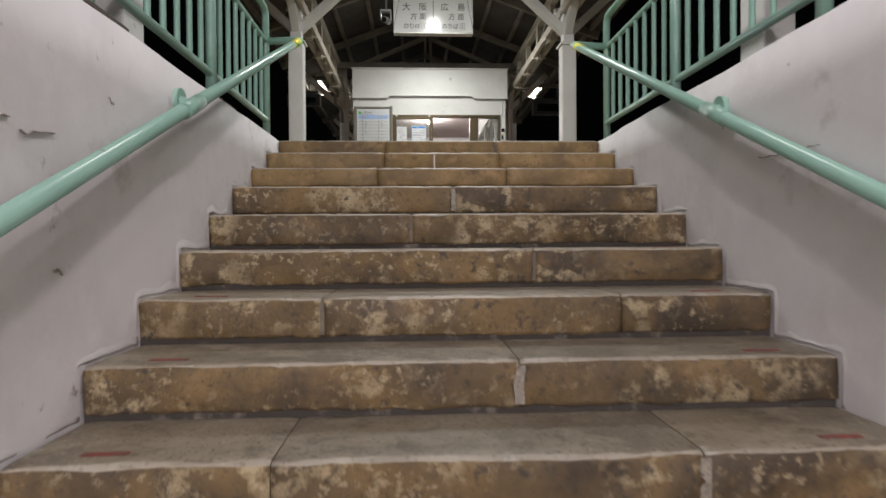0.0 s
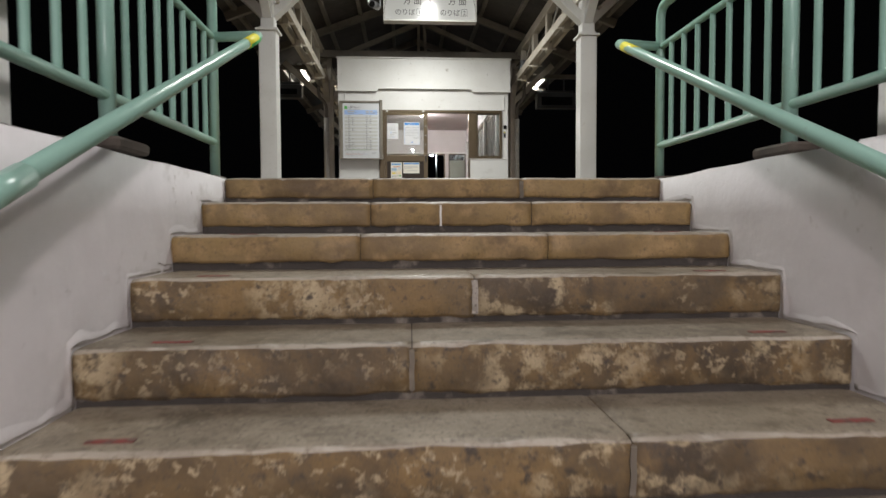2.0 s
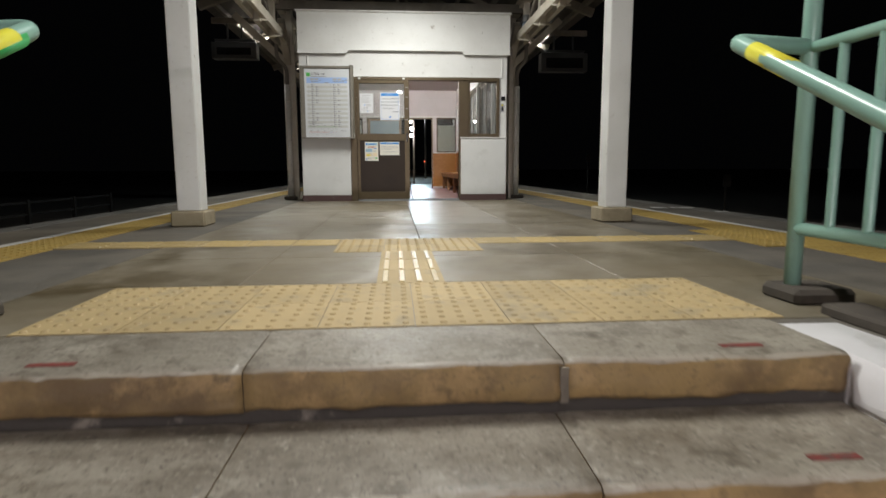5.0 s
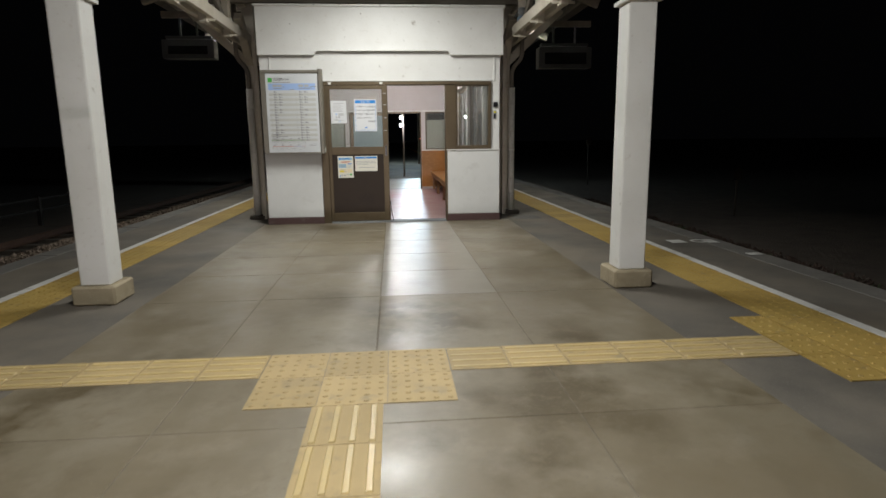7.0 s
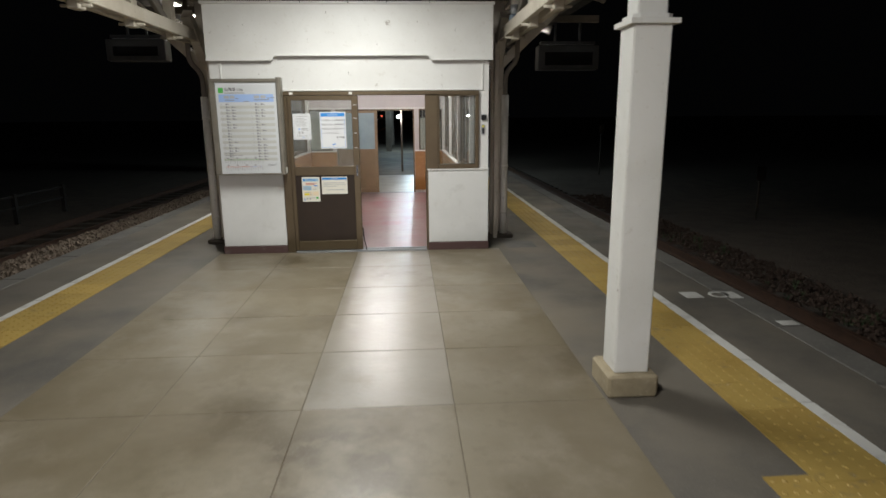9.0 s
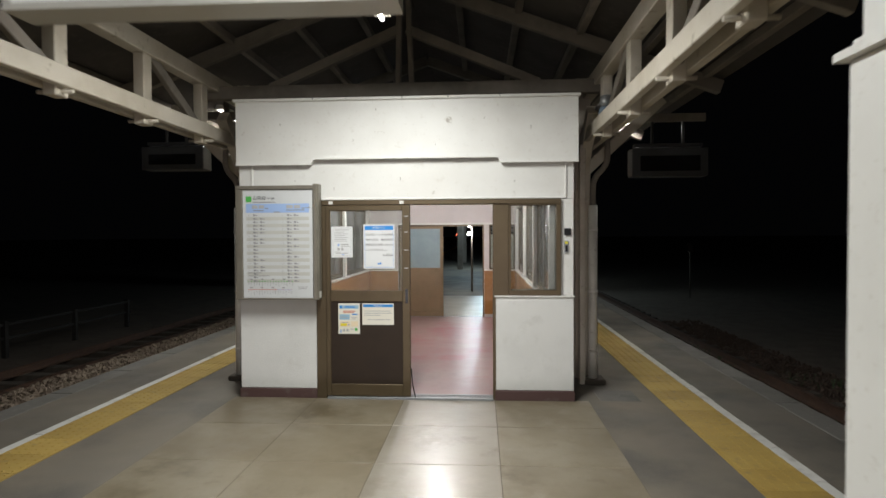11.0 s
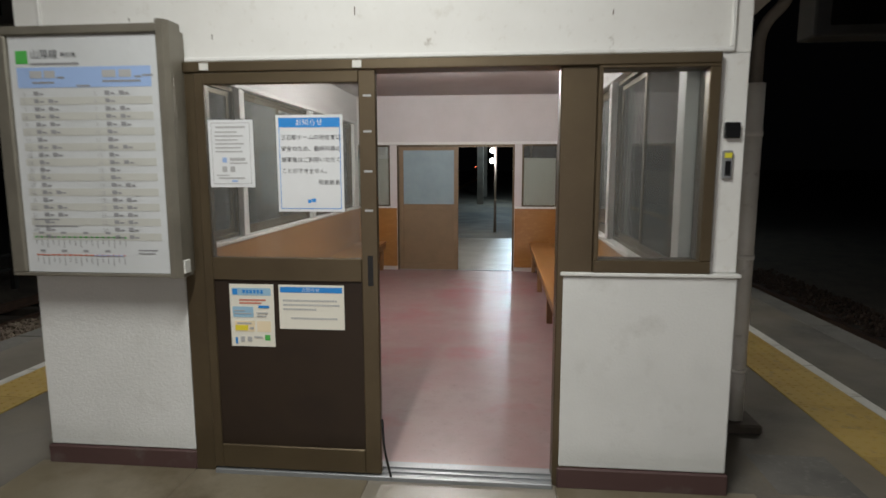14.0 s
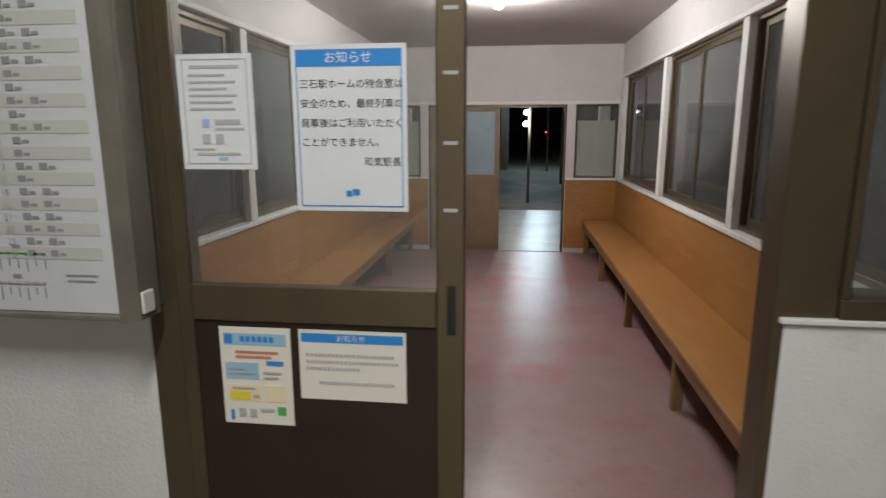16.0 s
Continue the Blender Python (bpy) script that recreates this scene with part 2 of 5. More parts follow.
# dark brown boards with random lighter and darker patches
M["roof_board"] = surface("dark_roof_boards", (0.080, 0.071, 0.063), 0.85, layers=[(1.4, (0.047, 0.041, 0.037), 0.42, 0.68), (9, (0.108, 0.094, 0.080), 0.55, 0.75)], bump=[(10, 0.3, 0.006)])
M["base_stone"] = surface("column_base_concrete", (0.36, 0.30, 0.20), 0.8, layers=[(4, (0.24, 0.195, 0.125), 0.45, 0.68), (30, (0.42, 0.36, 0.26), 0.55, 0.75)], bump=[(20, 0.4, 0.006)])
M["plinth"] = surface("maroon_plinth_paint", (0.085, 0.045, 0.042), 0.6, layers=[(6, (0.13, 0.10, 0.09), 0.55, 0.72)], bump=[(20, 0.3, 0.004)])
M["bronze"] = surface("brown_aluminium", (0.123, 0.092, 0.054), 0.42, metal=0.55, layers=[(3, (0.101, 0.074, 0.044), 0.42, 0.7), (40, (0.134, 0.111, 0.077), 0.62, 0.78)])
M["bronze_panel"] = surface("dark_brown_door_panel", (0.030, 0.019, 0.012), 0.5, spec=0.3, layers=[(4, (0.022, 0.014, 0.010), 0.42, 0.7), (20, (0.045, 0.034, 0.026), 0.66, 0.8)])
M["beige_panel"] = surface("tan_door_panel", (0.24, 0.165, 0.095), 0.5, layers=[(3, (0.20, 0.14, 0.08), 0.42, 0.7)])
M["alu"] = surface("bronze_anodised_board_frame", (0.235, 0.215, 0.175), 0.38, metal=0.35, layers=[(5, (0.19, 0.172, 0.14), 0.42, 0.7)])
M["glass"] = glass_like("window_glass", (0.93, 0.95, 0.94))
M["frosted"] = surface("frosted_pale_glass", (0.30, 0.39, 0.42), 0.25, layers=[(1.5, (0.22, 0.30, 0.34), 0.4, 0.7)])
M["blind"] = surface("pale_window_blind", (0.52, 0.51, 0.44), 0.8)
M["plywood"] = surface("varnished_plywood", (0.353, 0.164, 0.044), 0.34, layers=[(2.0, (0.302, 0.134, 0.035), 0.42, 0.68), (9, (0.403, 0.197, 0.059), 0.5, 0.72)], bump=[(20, 0.06, 0.001)], stretch=(1, 0.25, 2.5), rough_var=0.06)
M["bench_leg"] = surface("brown_wood_leg", (0.24, 0.125, 0.055), 0.5, layers=[(4, (0.18, 0.095, 0.04), 0.42, 0.7)])
M["room_floor"] = surface("red_painted_floor", (0.265, 0.128, 0.128), 0.33, layers=[(0.7, (0.31, 0.215, 0.208), 0.34, 0.66), (1.9, (0.29, 0.225, 0.215), 0.46, 0.74), (1.1, (0.295, 0.078, 0.086), 0.51, 0.68), (7, (0.245, 0.165, 0.158), 0.48, 0.78), (40, (0.2, 0.125, 0.12), 0.58, 0.78)],
                          bump=[(2.2, 0.14, 0.012), (8, 0.16, 0.004)])
M["room_wall"] = surface("off_white_room_wall", (0.62, 0.585, 0.575), 0.65, layers=[(1.4, (0.56, 0.525, 0.51), 0.42, 0.7)], bump=[(10, 0.08, 0.003)])
M["room_ceiling"] = surface("pale_room_ceiling", (0.50, 0.455, 0.44), 0.75, layers=[(1.2, (0.45, 0.405, 0.39), 0.42, 0.7)])
M["paper"] = surface("white_paper", (0.72, 0.73, 0.74), 0.35, layers=[(2, (0.66, 0.67, 0.68), 0.42, 0.7)], bump=[(5, 0.35, 0.012)])
M["paper_grey"] = surface("timetable_paper", (0.60, 0.615, 0.625), 0.35, layers=[(2, (0.54, 0.555, 0.56), 0.42, 0.7)], bump=[(5, 0.4, 0.014)])
M["paper_warm"] = surface("cream_paper", (0.74, 0.71, 0.62), 0.6)
M["blue"] = plain("notice_blue", (0.02, 0.23, 0.62))
M["pale_blue"] = plain("timetable_blue", (0.32, 0.45, 0.72))
M["ink"] = plain("printed_ink", (0.035, 0.035, 0.04))
M["grey_ink"] = plain("grey_print", (0.42, 0.42, 0.42))
M["print_grey"] = plain("dark_grey_print", (0.27, 0.27, 0.28))
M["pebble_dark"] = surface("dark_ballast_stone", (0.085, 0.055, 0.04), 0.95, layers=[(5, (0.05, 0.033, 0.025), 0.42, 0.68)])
M["band"] = plain("timetable_band", (0.50, 0.50, 0.465))
M["leaf_green"] = plain("route_green", (0.08, 0.42, 0.08))
M["route_red"] = plain("route_red", (0.55, 0.20, 0.14))
M["ad_blue"] = plain("flyer_sky_blue", (0.30, 0.48, 0.62))
M["ad_yellow"] = plain("flyer_yellow", (0.75, 0.62, 0.04))
M["ad_cream"] = plain("flyer_cream", (0.78, 0.66, 0.46))
M["sign_white"] = surface("sign_acrylic", (0.80, 0.81, 0.80), 0.12)
M["sign_frame"] = surface("sign_frame_steel", (0.50, 0.49, 0.46), 0.4, metal=0.3)
M["display_case"] = surface("dark_display_case", (0.056, 0.058, 0.061), 0.5, layers=[(4, (0.041, 0.042, 0.044), 0.42, 0.7)])
M["grey_metal"] = surface("grey_metal_case", (0.30, 0.31, 0.32), 0.4, metal=0.4, layers=[(4, (0.24, 0.245, 0.25), 0.42, 0.7)])
M["black"] = plain("black_plastic", (0.012, 0.012, 0.013), 0.25)
M["display_glass"] = surface("bluish_lamp_glass", (0.16, 0.20, 0.25), 0.12)
M["pipe"] = surface("grey_drain_pipe", (0.671, 0.647, 0.592), 0.5, layers=[(2, (0.549, 0.525, 0.470), 0.42, 0.68), (14, (0.293, 0.262, 0.220), 0.6, 0.75)])
M["tube"] = glowing("fluorescent_tube", (1.0, 0.97, 0.9), 22)
M["globe"] = glowing("glowing_lamp_glass", (1.0, 0.93, 0.82), 30)
M["far_lamp"] = glowing("far_lamp_glass", (1.0, 0.98, 0.95), 40)
M["red_glow"] = glowing("red_signal_glass", (1.0, 0.12, 0.05), 6)
M["lamp_case"] = surface("white_lamp_case", (0.65, 0.64, 0.60), 0.5)
M["gravel"] = surface("track_ballast", (0.135, 0.105, 0.08), 0.9, layers=[(2, (0.085, 0.066, 0.05), 0.42, 0.68), (30, (0.19, 0.155, 0.12), 0.5, 0.7)], bump=[(18, 0.9, 0.05)])
M["pebble"] = surface("ballast_stone", (0.21, 0.165, 0.125), 0.9, layers=[(5, (0.12, 0.085, 0.06), 0.42, 0.68)], bump=[(30, 0.4, 0.01)])
M["rail"] = surface("rusty_rail", (0.10, 0.055, 0.035), 0.6, metal=0.3, layers=[(6, (0.06, 0.035, 0.025), 0.42, 0.7)])
M["sleeper"] = surface("old_sleeper", (0.085, 0.07, 0.055), 0.9, layers=[(6, (0.05, 0.042, 0.034), 0.42, 0.7)])
# fence wood darkened in its colour so it sinks into the unlit distance
M["old_fence"] = surface("near_black_fence_wood", (0.026, 0.023, 0.02), 0.9, layers=[(5, (0.016, 0.014, 0.012), 0.42, 0.7)])
M["weed"] = surface("trackside_weed", (0.05, 0.075, 0.03), 0.8)

# ---------------------------------------------------------------- building helpers
BASE = {}


def thing(name, x, y, z, label, category, group="", kind=""):
    ob = new(name)
    ob.location = (x, y, z)
    ob.empty_display_size = 0.1
    BASE[ob.name] = Vector((x, y, z))
    return tagged(ob, label, category, group, kind)


SKEW = [0.0]  # the stairwell runs a little out of line with the platform: metres to the left for each metre down the stairs


def finish(name, bm, materials, base):
    if SKEW[0]:
        for v in bm.verts:
            v.co.x -= SKEW[0] * max(0.0, NOSE_Y - v.co.y)
    bmesh.ops.translate(bm, vec=-base, verts=bm.verts)
    bmesh.ops.recalc_face_normals(bm, faces=bm.faces)
    me = bpy.data.meshes.new(name)
    bm.to_mesh(me)
    bm.free()
    for m in materials if isinstance(materials, (list, tuple)) else [materials]:
        me.materials.append(M[m])
    return me


def part(name, bm, material, parent, label=""):
    base = BASE[parent.name]
    ob = new(name, finish(name, bm, material, base))
    ob.parent = parent
    BASE[ob.name] = base
    return tagged(ob, label)


def solid(name, bm, material, label, category="", kind="structure", group="", origin=(0, 0, 0)):
    base = Vector(origin)
    ob = new(name, finish(name, bm, material, base))
    ob.location = base
    BASE[ob.name] = base
    return tagged(ob, label, category, group, kind)


def box(x0, x1, y0, y1, z0, z1, bevel=0.0, bm=None):
    bm = bm or bmesh.new()
    vs = [bm.verts.new((x, y, z)) for x in (x0, x1) for y in (y0, y1) for z in (z0, z1)]
    fs = [bm.faces.new([vs[i] for i in f]) for f in ((0, 1, 3, 2), (4, 6, 7, 5), (0, 4, 5, 1), (2, 3, 7, 6), (0, 2, 6, 4), (1, 5, 7, 3))]
    if bevel:
        es = list({e for f in fs for e in f.edges})
        bmesh.ops.bevel(bm, geom=es, offset=bevel, segments=1, affect="EDGES", profile=0.5)
    return bm


def prism(outline, axis, a, b, bm=None):
    """A flat outline pushed from a to b along an axis; outline pairs are the two other axes in x, y, z order."""
    bm = bm or bmesh.new()
    def at(p, d):
        q = list(p)
        q.insert("xyz".index(axis), d)
        return q
    one = [bm.verts.new(at(p, a)) for p in outline]
    two = [bm.verts.new(at(p, b)) for p in outline]
    bm.faces.new(one)
    bm.faces.new(list(reversed(two)))
    for i in range(len(outline)):
        j = (i + 1) % len(outline)
        bm.faces.new((one[i], one[j], two[j], two[i]))
    return bm


def beam(p, q, w, h, bm=None, bevel=0.006, up=(0, 0, 1)):
    """A squared timber from p to q."""
    bm = bm or bmesh.new()
    p, q = Vector(p), Vector(q)
    d = (q - p).normalized()
    s = d.cross(Vector(up))
    if s.length < 1e-4:
        s = Vector((1, 0, 0))
    s.normalize()
    u = s.cross(d)
    tmp = box(-w / 2, w / 2, 0, (q - p).length, -h / 2, h / 2, bevel)
    m = Matrix((s, d, u)).transposed().to_4x4()
    m.translation = p
    bmesh.ops.transform(tmp, matrix=m, verts=tmp.verts)
    me = bpy.data.meshes.new("t")
    tmp.to_mesh(me)
    tmp.free()
    bm.from_mesh(me)
    bpy.data.meshes.remove(me)
    return bm


def tube(points, r, sides=12, bm=None, cap=True):
    """A round pipe through points, its rings turned with the bend."""
    bm = bm or bmesh.new()
    ps = [Vector(p) for p in points]
    rings, side = [], None
    for i, p in enumerate(ps):
        d = (ps[min(i + 1, len(ps) - 1)] - ps[max(i - 1, 0)]).normalized()
        if side is None:
            side = d.cross(Vector((0.3, 0.2, 0.9))).normalized()
        side = (side - d * side.dot(d)).normalized()
        o = d.cross(side)
        rings.append([bm.verts.new(p + (side * math.cos(a) + o * math.sin(a)) * r) for a in (2 * math.pi * k / sides for k in range(sides))])
    for a, b in zip(rings, rings[1:]):
        for k in range(sides):
            f = bm.faces.new((a[k], a[(k + 1) % sides], b[(k + 1) % sides], b[k]))
            f.smooth = True
    if cap:
        bm.faces.new(list(reversed(rings[0])))
        bm.faces.new(rings[-1])
    return bm


def bend(points, r, n=5):
    """Rounds the corners of a line of points."""
    ps = [Vector(p) for p in points]
    out = [ps[0]]
    for a, b, c in zip(ps, ps[1:], ps[2:]):
        u, v = (a - b), (c - b)
        k = min(r, u.length * 0.45, v.length * 0.45)
        s, e = b + u.normalized() * k, b + v.normalized() * k
        for i in range(n + 1):
            t = i / n
            out.append(s * (1 - t) ** 2 + b * 2 * t * (1 - t) + e * t * t)
    out.append(ps[-1])
    return out


def lettering(name, body, size, x, y, z, material, parent, align="CENTER", bold=0.0, wide=1.0):
    """Printed words facing -y, at a baseline."""
    c = bpy.data.curves.new("words", "FONT")
    c.body, c.size, c.align_x, c.offset = body, size, align, bold
    tmp = bpy.data.objects.new("words", c)
    scene.collection.objects.link(tmp)
    me = bpy.data.meshes.new_from_object(tmp.evaluated_get(bpy.context.evaluated_depsgraph_get()))
    bpy.data.objects.remove(tmp)
    base = BASE[parent.name]
    me.transform(Matrix.Translation(Vector((x, y, z)) - base) @ pose(0, 0, 0, 90) @ Matrix.Diagonal((wide, 1, 1, 1)))
    me.materials.clear()
    me.materials.append(M[material])
    ob = new(name, me)
    ob.parent = parent
    BASE[ob.name] = base
    return ob


def flat(x0, x1, z0, z1, y, bm=None, thick=0.0012):
    return box(x0, x1, y - thick, y, z0, z1, 0, bm)

# ---------------------------------------------------------------- stairs and platform
STAIR_L, STAIR_R, NOSE_Y, GOING = -0.81, 1.62, 4.03, 0.37
NOSE_Z = [0, -0.146, -0.300, -0.450, -0.625, -0.802, -0.977, -1.150, -1.325, -1.50, -1.675, -1.85, -2.03, -2.21, -2.39]
EDGE_L, EDGE_R = -3.05, 4.24
CONC_L, CONC_R = -1.11, 2.29

def ground_sheet():
    """One sheet to the horizon, left open where the stairs go down."""
    bm = bmesh.new()
    xs, ys = (-500, STAIR_L - 0.1, STAIR_R + 0.1, 500), (-300, -9.1, 4.2, 900)
    g = [[bm.verts.new((x, y, -1.05)) for x in xs] for y in ys]
    for j in range(3):
        for i in range(3):
            if (i, j) != (1, 1):
                bm.faces.new((g[j][i], g[j][i + 1], g[j + 1][i + 1], g[j + 1][i]))
    return bm


ground = solid("ground", ground_sheet(), "gravel", "dark gravel ground beside the tracks", "ground", "structure")

# the platform body, round the stair opening
bm = box(EDGE_L + 0.25, STAIR_L - 0.2, -9, 4.35, -1.04, -0.004)
box(STAIR_R + 0.2, EDGE_R - 0.25, -9, 4.35, -1.04, -0.004, 0, bm)
box(EDGE_L + 0.25, EDGE_R - 0.25, 4.35, 120, -1.04, -0.004, 0, bm)
platform = solid("platform", bm, "asphalt", "worn grey asphalt island platform", "platform", "structure")
for name, x0, x1 in (("coping_1", EDGE_L, EDGE_L + 0.25), ("coping_2", EDGE_R - 0.25, EDGE_R)):
    edge = thing(name, x0, 0, -1.04, "grey concrete platform edge with kerb blocks", "coping", "", "structure")
    y = -9.0
    far = bmesh.new()
    while y < 118:
        if 5 < y < 26:
            part("coping_block", box(x0, x1, y + 0.004, y + 0.996, -1.04, -0.002, 0.012), "coping", edge)
        else:
            box(x0, x1, y + 0.004, y + 0.996, -1.04, -0.002, 0, far)
        y += 1.0
    tagged(part("far_coping", far, "coping", edge), kind="stuff")

# stairwell walls
SKEW[0] = 0.011


def stair_wall(name, x0, x1, inner):
    bm = box(x0, x1, -9, NOSE_Y + 0.32, -3.2, -0.005)
    bmesh.ops.subdivide_edges(bm, edges=[e for e in bm.edges if abs(e.verts[0].co.y - e.verts[1].co.y) > 5], cuts=60)
    bmesh.ops.subdivide_edges(bm, edges=[e for e in bm.edges if abs(e.verts[0].co.z - e.verts[1].co.z) > 2], cuts=14)
    for v in bm.verts:
        n = noise.noise(v.co * 1.1) * 0.016 + noise.noise(v.co * 4.0) * 0.004
        if abs(v.co.x - inner) < 0.01:
            v.co.x += n
        if v.co.z > -0.05:
            v.co.z += noise.noise(v.co * 2.5) * 0.012
    for f in bm.faces:
        f.smooth = abs(f.normal.z) < 0.5
    return solid(name, bm, "plaster", "white plastered stairwell wall, cracked and stained", "wall", "structure")


stair_wall("wall_stair_1", STAIR_L - 0.2, STAIR_L, STAIR_L)
stair_wall("wall_stair_2", STAIR_R, STAIR_R + 0.2, STAIR_R)
def crack(x, points, s, seed):
    """A ragged opened crack on a wall facing x; points are y, z."""
    bm = bmesh.new()
    rng = random.Random(seed)
    rows = []
    for (y0, z0), (y1, z1) in zip(points, points[1:]):
        for k in range(7):
            t = k / 7
            y, z = y0 + (y1 - y0) * t, z0 + (z1 - z0) * t + rng.uniform(-0.007, 0.007)
            w = rng.uniform(0.0008, 0.0026)
            rows.append([bm.verts.new((x + s * 0.004, y, z - w)), bm.verts.new((x + s * 0.004, y, z + w)), bm.verts.new((x - s * 0.03, y, z + w)), bm.verts.new((x - s * 0.03, y, z - w))])
    for p, q in zip(rows, rows[1:]):
        for k in range(4):
            bm.faces.new((p[k], p[(k + 1) % 4], q[(k + 1) % 4], q[k]))
    return bm


for i, (wall, s, pts) in enumerate(((2, -1, [(1.90, -0.44), (1.69, -0.452), (1.51, -0.443), (1.20, -0.455)]), (1, 1, [(1.0, -0.44), (1.16, -0.447)]), (1, 1, [(1.18, -0.475), (1.35, -0.445)]),
                                    (1, 1, [(1.62, -0.27), (1.66, -0.30)]), (1, 1, [(1.31, -0.84), (1.36, -0.86)]), 
                                    (2, -1, [(2.20, -0.12), (2.16, -0.20), (2.19, -0.27)]), (1, 1, [(3.16, -0.41), (3.38, -0.43)]))):
    w = bpy.data.objects["wall_stair_%d" % wall]
    part("crack", crack(STAIR_L if wall == 1 else STAIR_R, pts, s, i), "crack", w, "dark hairline crack")
solid("floor_passage", box(STAIR_L - 0.2, STAIR_R + 0.2, -9, -1.1, -2.9, -2.57), "tread", "grey concrete floor of the passage below", "floor")
solid("wall_passage", box(STAIR_L - 0.2, STAIR_R + 0.2, -9.2, -9.0, -2.9, 3.2), "plaster", "white plastered end wall of the passage", "wall")

# unseen ceiling and lamp body, made up to carry the stair fill
solid("ceiling_passage", box(STAIR_L - 0.2, STAIR_R + 0.2, -9, -4.6, -0.10, -0.01), "plaster", "assumed unseen plastered ceiling over the added passage lamp", "ceiling")
pl = thing("passage_lamp", 0.4, -5.4, -0.1, "assumed unseen lamp, added to light the stairs from below", "lamp")
part("case", box(-0.22, 1.02, -5.48, -5.38, -0.15, -0.10, 0.006), "lamp_case", pl)
part("tube", tube([(-0.18, -5.43, -0.17), (0.98, -5.43, -0.17)], 0.014, 10), "tube", pl, "glowing white tube")

stairs = thing("stairs", 0.4, NOSE_Y, -2.6, "worn stone stairs, ochre risers and grey treads", "stairs", "", "structure")
JOINTS = {0: (-0.01, 0.818), 1: (0.0, 0.80), 2: (-0.02, 0.795), 3: (0.43,), 4: (0.197,), 5: (0.75,), 6: (-0.13, 1.02), 7: (0.558,), 8: (-0.142, 0.985),
          9: (0.4,), 10: (-0.1, 0.9), 11: (0.5,), 12: (0.1, 1.0), 13: (0.6,)}


def step_stone(x0, x1, y, z, thick, deep, seed):
    """One stone of a step: worn nosing, uneven face. The riser keeps slot 0, the top slot 1."""
    bm = bmesh.new()
    profile = [(0.010, -thick), (0.003, -thick + 0.012), (0.0, -thick * 0.5), (0.001, -0.024), (0.005, -0.010), (0.019, -0.001), (0.05, 0.0), (deep, 0.0), (deep, -thick)]
    n = max(2, int((x1 - x0) / 0.03))
    rows = []
    for i in range(n + 1):
        x = x0 + (x1 - x0) * i / n
        end = 0.003 if i in (0, n) else 0.0
        row = []
        for k, (dy, dz) in enumerate(profile):
            w = noise.noise(Vector((x * 6, k * 0.7, seed * 3.1)))
            w2 = noise.noise(Vector((x * 17, k * 1.3, seed * 7.7)))
            jy = (0.009 * w + 0.007 * w2 - (0.012 * max(0, w2 - 0.35) if k in (3, 4) else 0)) if k < 6 else 0
            jz = (0.004 * w + 0.006 * w2) if k in (0, 1) else (0.004 * w + 0.004 * w2 - 0.02 * max(0, w2 - 0.3)) if k in (4, 5) else 0
            row.append(bm.verts.new((x, y + dy + jy + (end if k < 6 else 0), z + dz + jz - (end if 3 < k < 8 else 0))))
        rows.append(row)
    for a, b in zip(rows, rows[1:]):
        for k in range(len(profile)):
            j = (k + 1) % len(profile)
            f = bm.faces.new((a[k], b[k], b[j], a[j]))
            f.material_index = 2 if k == 4 else 1 if 5 <= k <= 6 else 0
            f.smooth = k < 6
    bm.faces.new(rows[0])
    bm.faces.new(list(reversed(rows[-1])))
    return bm


for i, z in enumerate(NOSE_Z[:-1]):
    y = NOSE_Y - GOING * i
    rise = z - NOSE_Z[i + 1]
    thick = rise - (0.034 if i < 3 else 0.022)
    xs = [STAIR_L + 0.002, *JOINTS[i], STAIR_R - 0.002]
    for a, b in zip(xs, xs[1:]):
        ob = part("stone", step_stone(a + 0.0015, b - 0.0015, y, z, thick, GOING + 0.02 if i else 0.38, i * 5 + a), ["stone_upper", "tread", "nosing"] if i < 3 else ["stone_lower", "tread_dim", "nosing"], stairs)
    part("mortar", box(STAIR_L, STAIR_R, y + 0.016, y + GOING + 0.3, z - rise - 0.05, z - 0.012), "mortar", stairs, "dark mortar between the stones")
# smears of pale mortar at some joints, and a white drip
for i, x, w, m in ((3, 0.43, 0.024, "tread"), (7, 0.558, 0.032, "tread"), (8, 0.985, 0.03, "tread"), (1, 0.343, 0.010, "white_line"), (0, 0.818, 0.022, "joint"), (5, 0.75, 0.016, "joint"), (6, -0.13, 0.016, "joint"), (4, 0.197, 0.016, "joint")):
    y, z = NOSE_Y - GOING * i, NOSE_Z[i]
    bm = bmesh.new()
    rows = []
    for k in range(7):
        zz = z - 0.018 - (z - NOSE_Z[i + 1] - 0.05) * k / 6
        j = noise.noise(Vector((k * 0.45, i, x))) * w * 0.35
        rows.append([bm.verts.new((min(x - w / 2 + j, STAIR_R), y - 0.003, zz)), bm.verts.new((min(x + w / 2 + j * 0.6, STAIR_R), y - 0.003, zz)), bm.verts.new((min(x + w / 2 + j, STAIR_R), y + 0.012, zz)), bm.verts.new((x - w / 2 + j, y + 0.012, zz))])
    for a, b in zip(rows, rows[1:]):
        for k in range(4):
            bm.faces.new((a[k], a[(k + 1) % 4], b[(k + 1) % 4], b[k]))
    bm.faces.new(rows[0])
    bm.faces.new(list(reversed(rows[-1])))
    part("mortar_smear", bm, m, stairs)
for i in range(0, 10):
    y, z = NOSE_Y - GOING * i, NOSE_Z[i]
    for x in (-0.51 - 0.01 * i, 1.35 + 0.008 * i):
        part("red_mark", box(x - 0.06, x + 0.06, y + 0.075, y + 0.10, z + 0.0005, z + 0.0025), "red_mark", stairs, "worn dark red paint mark")

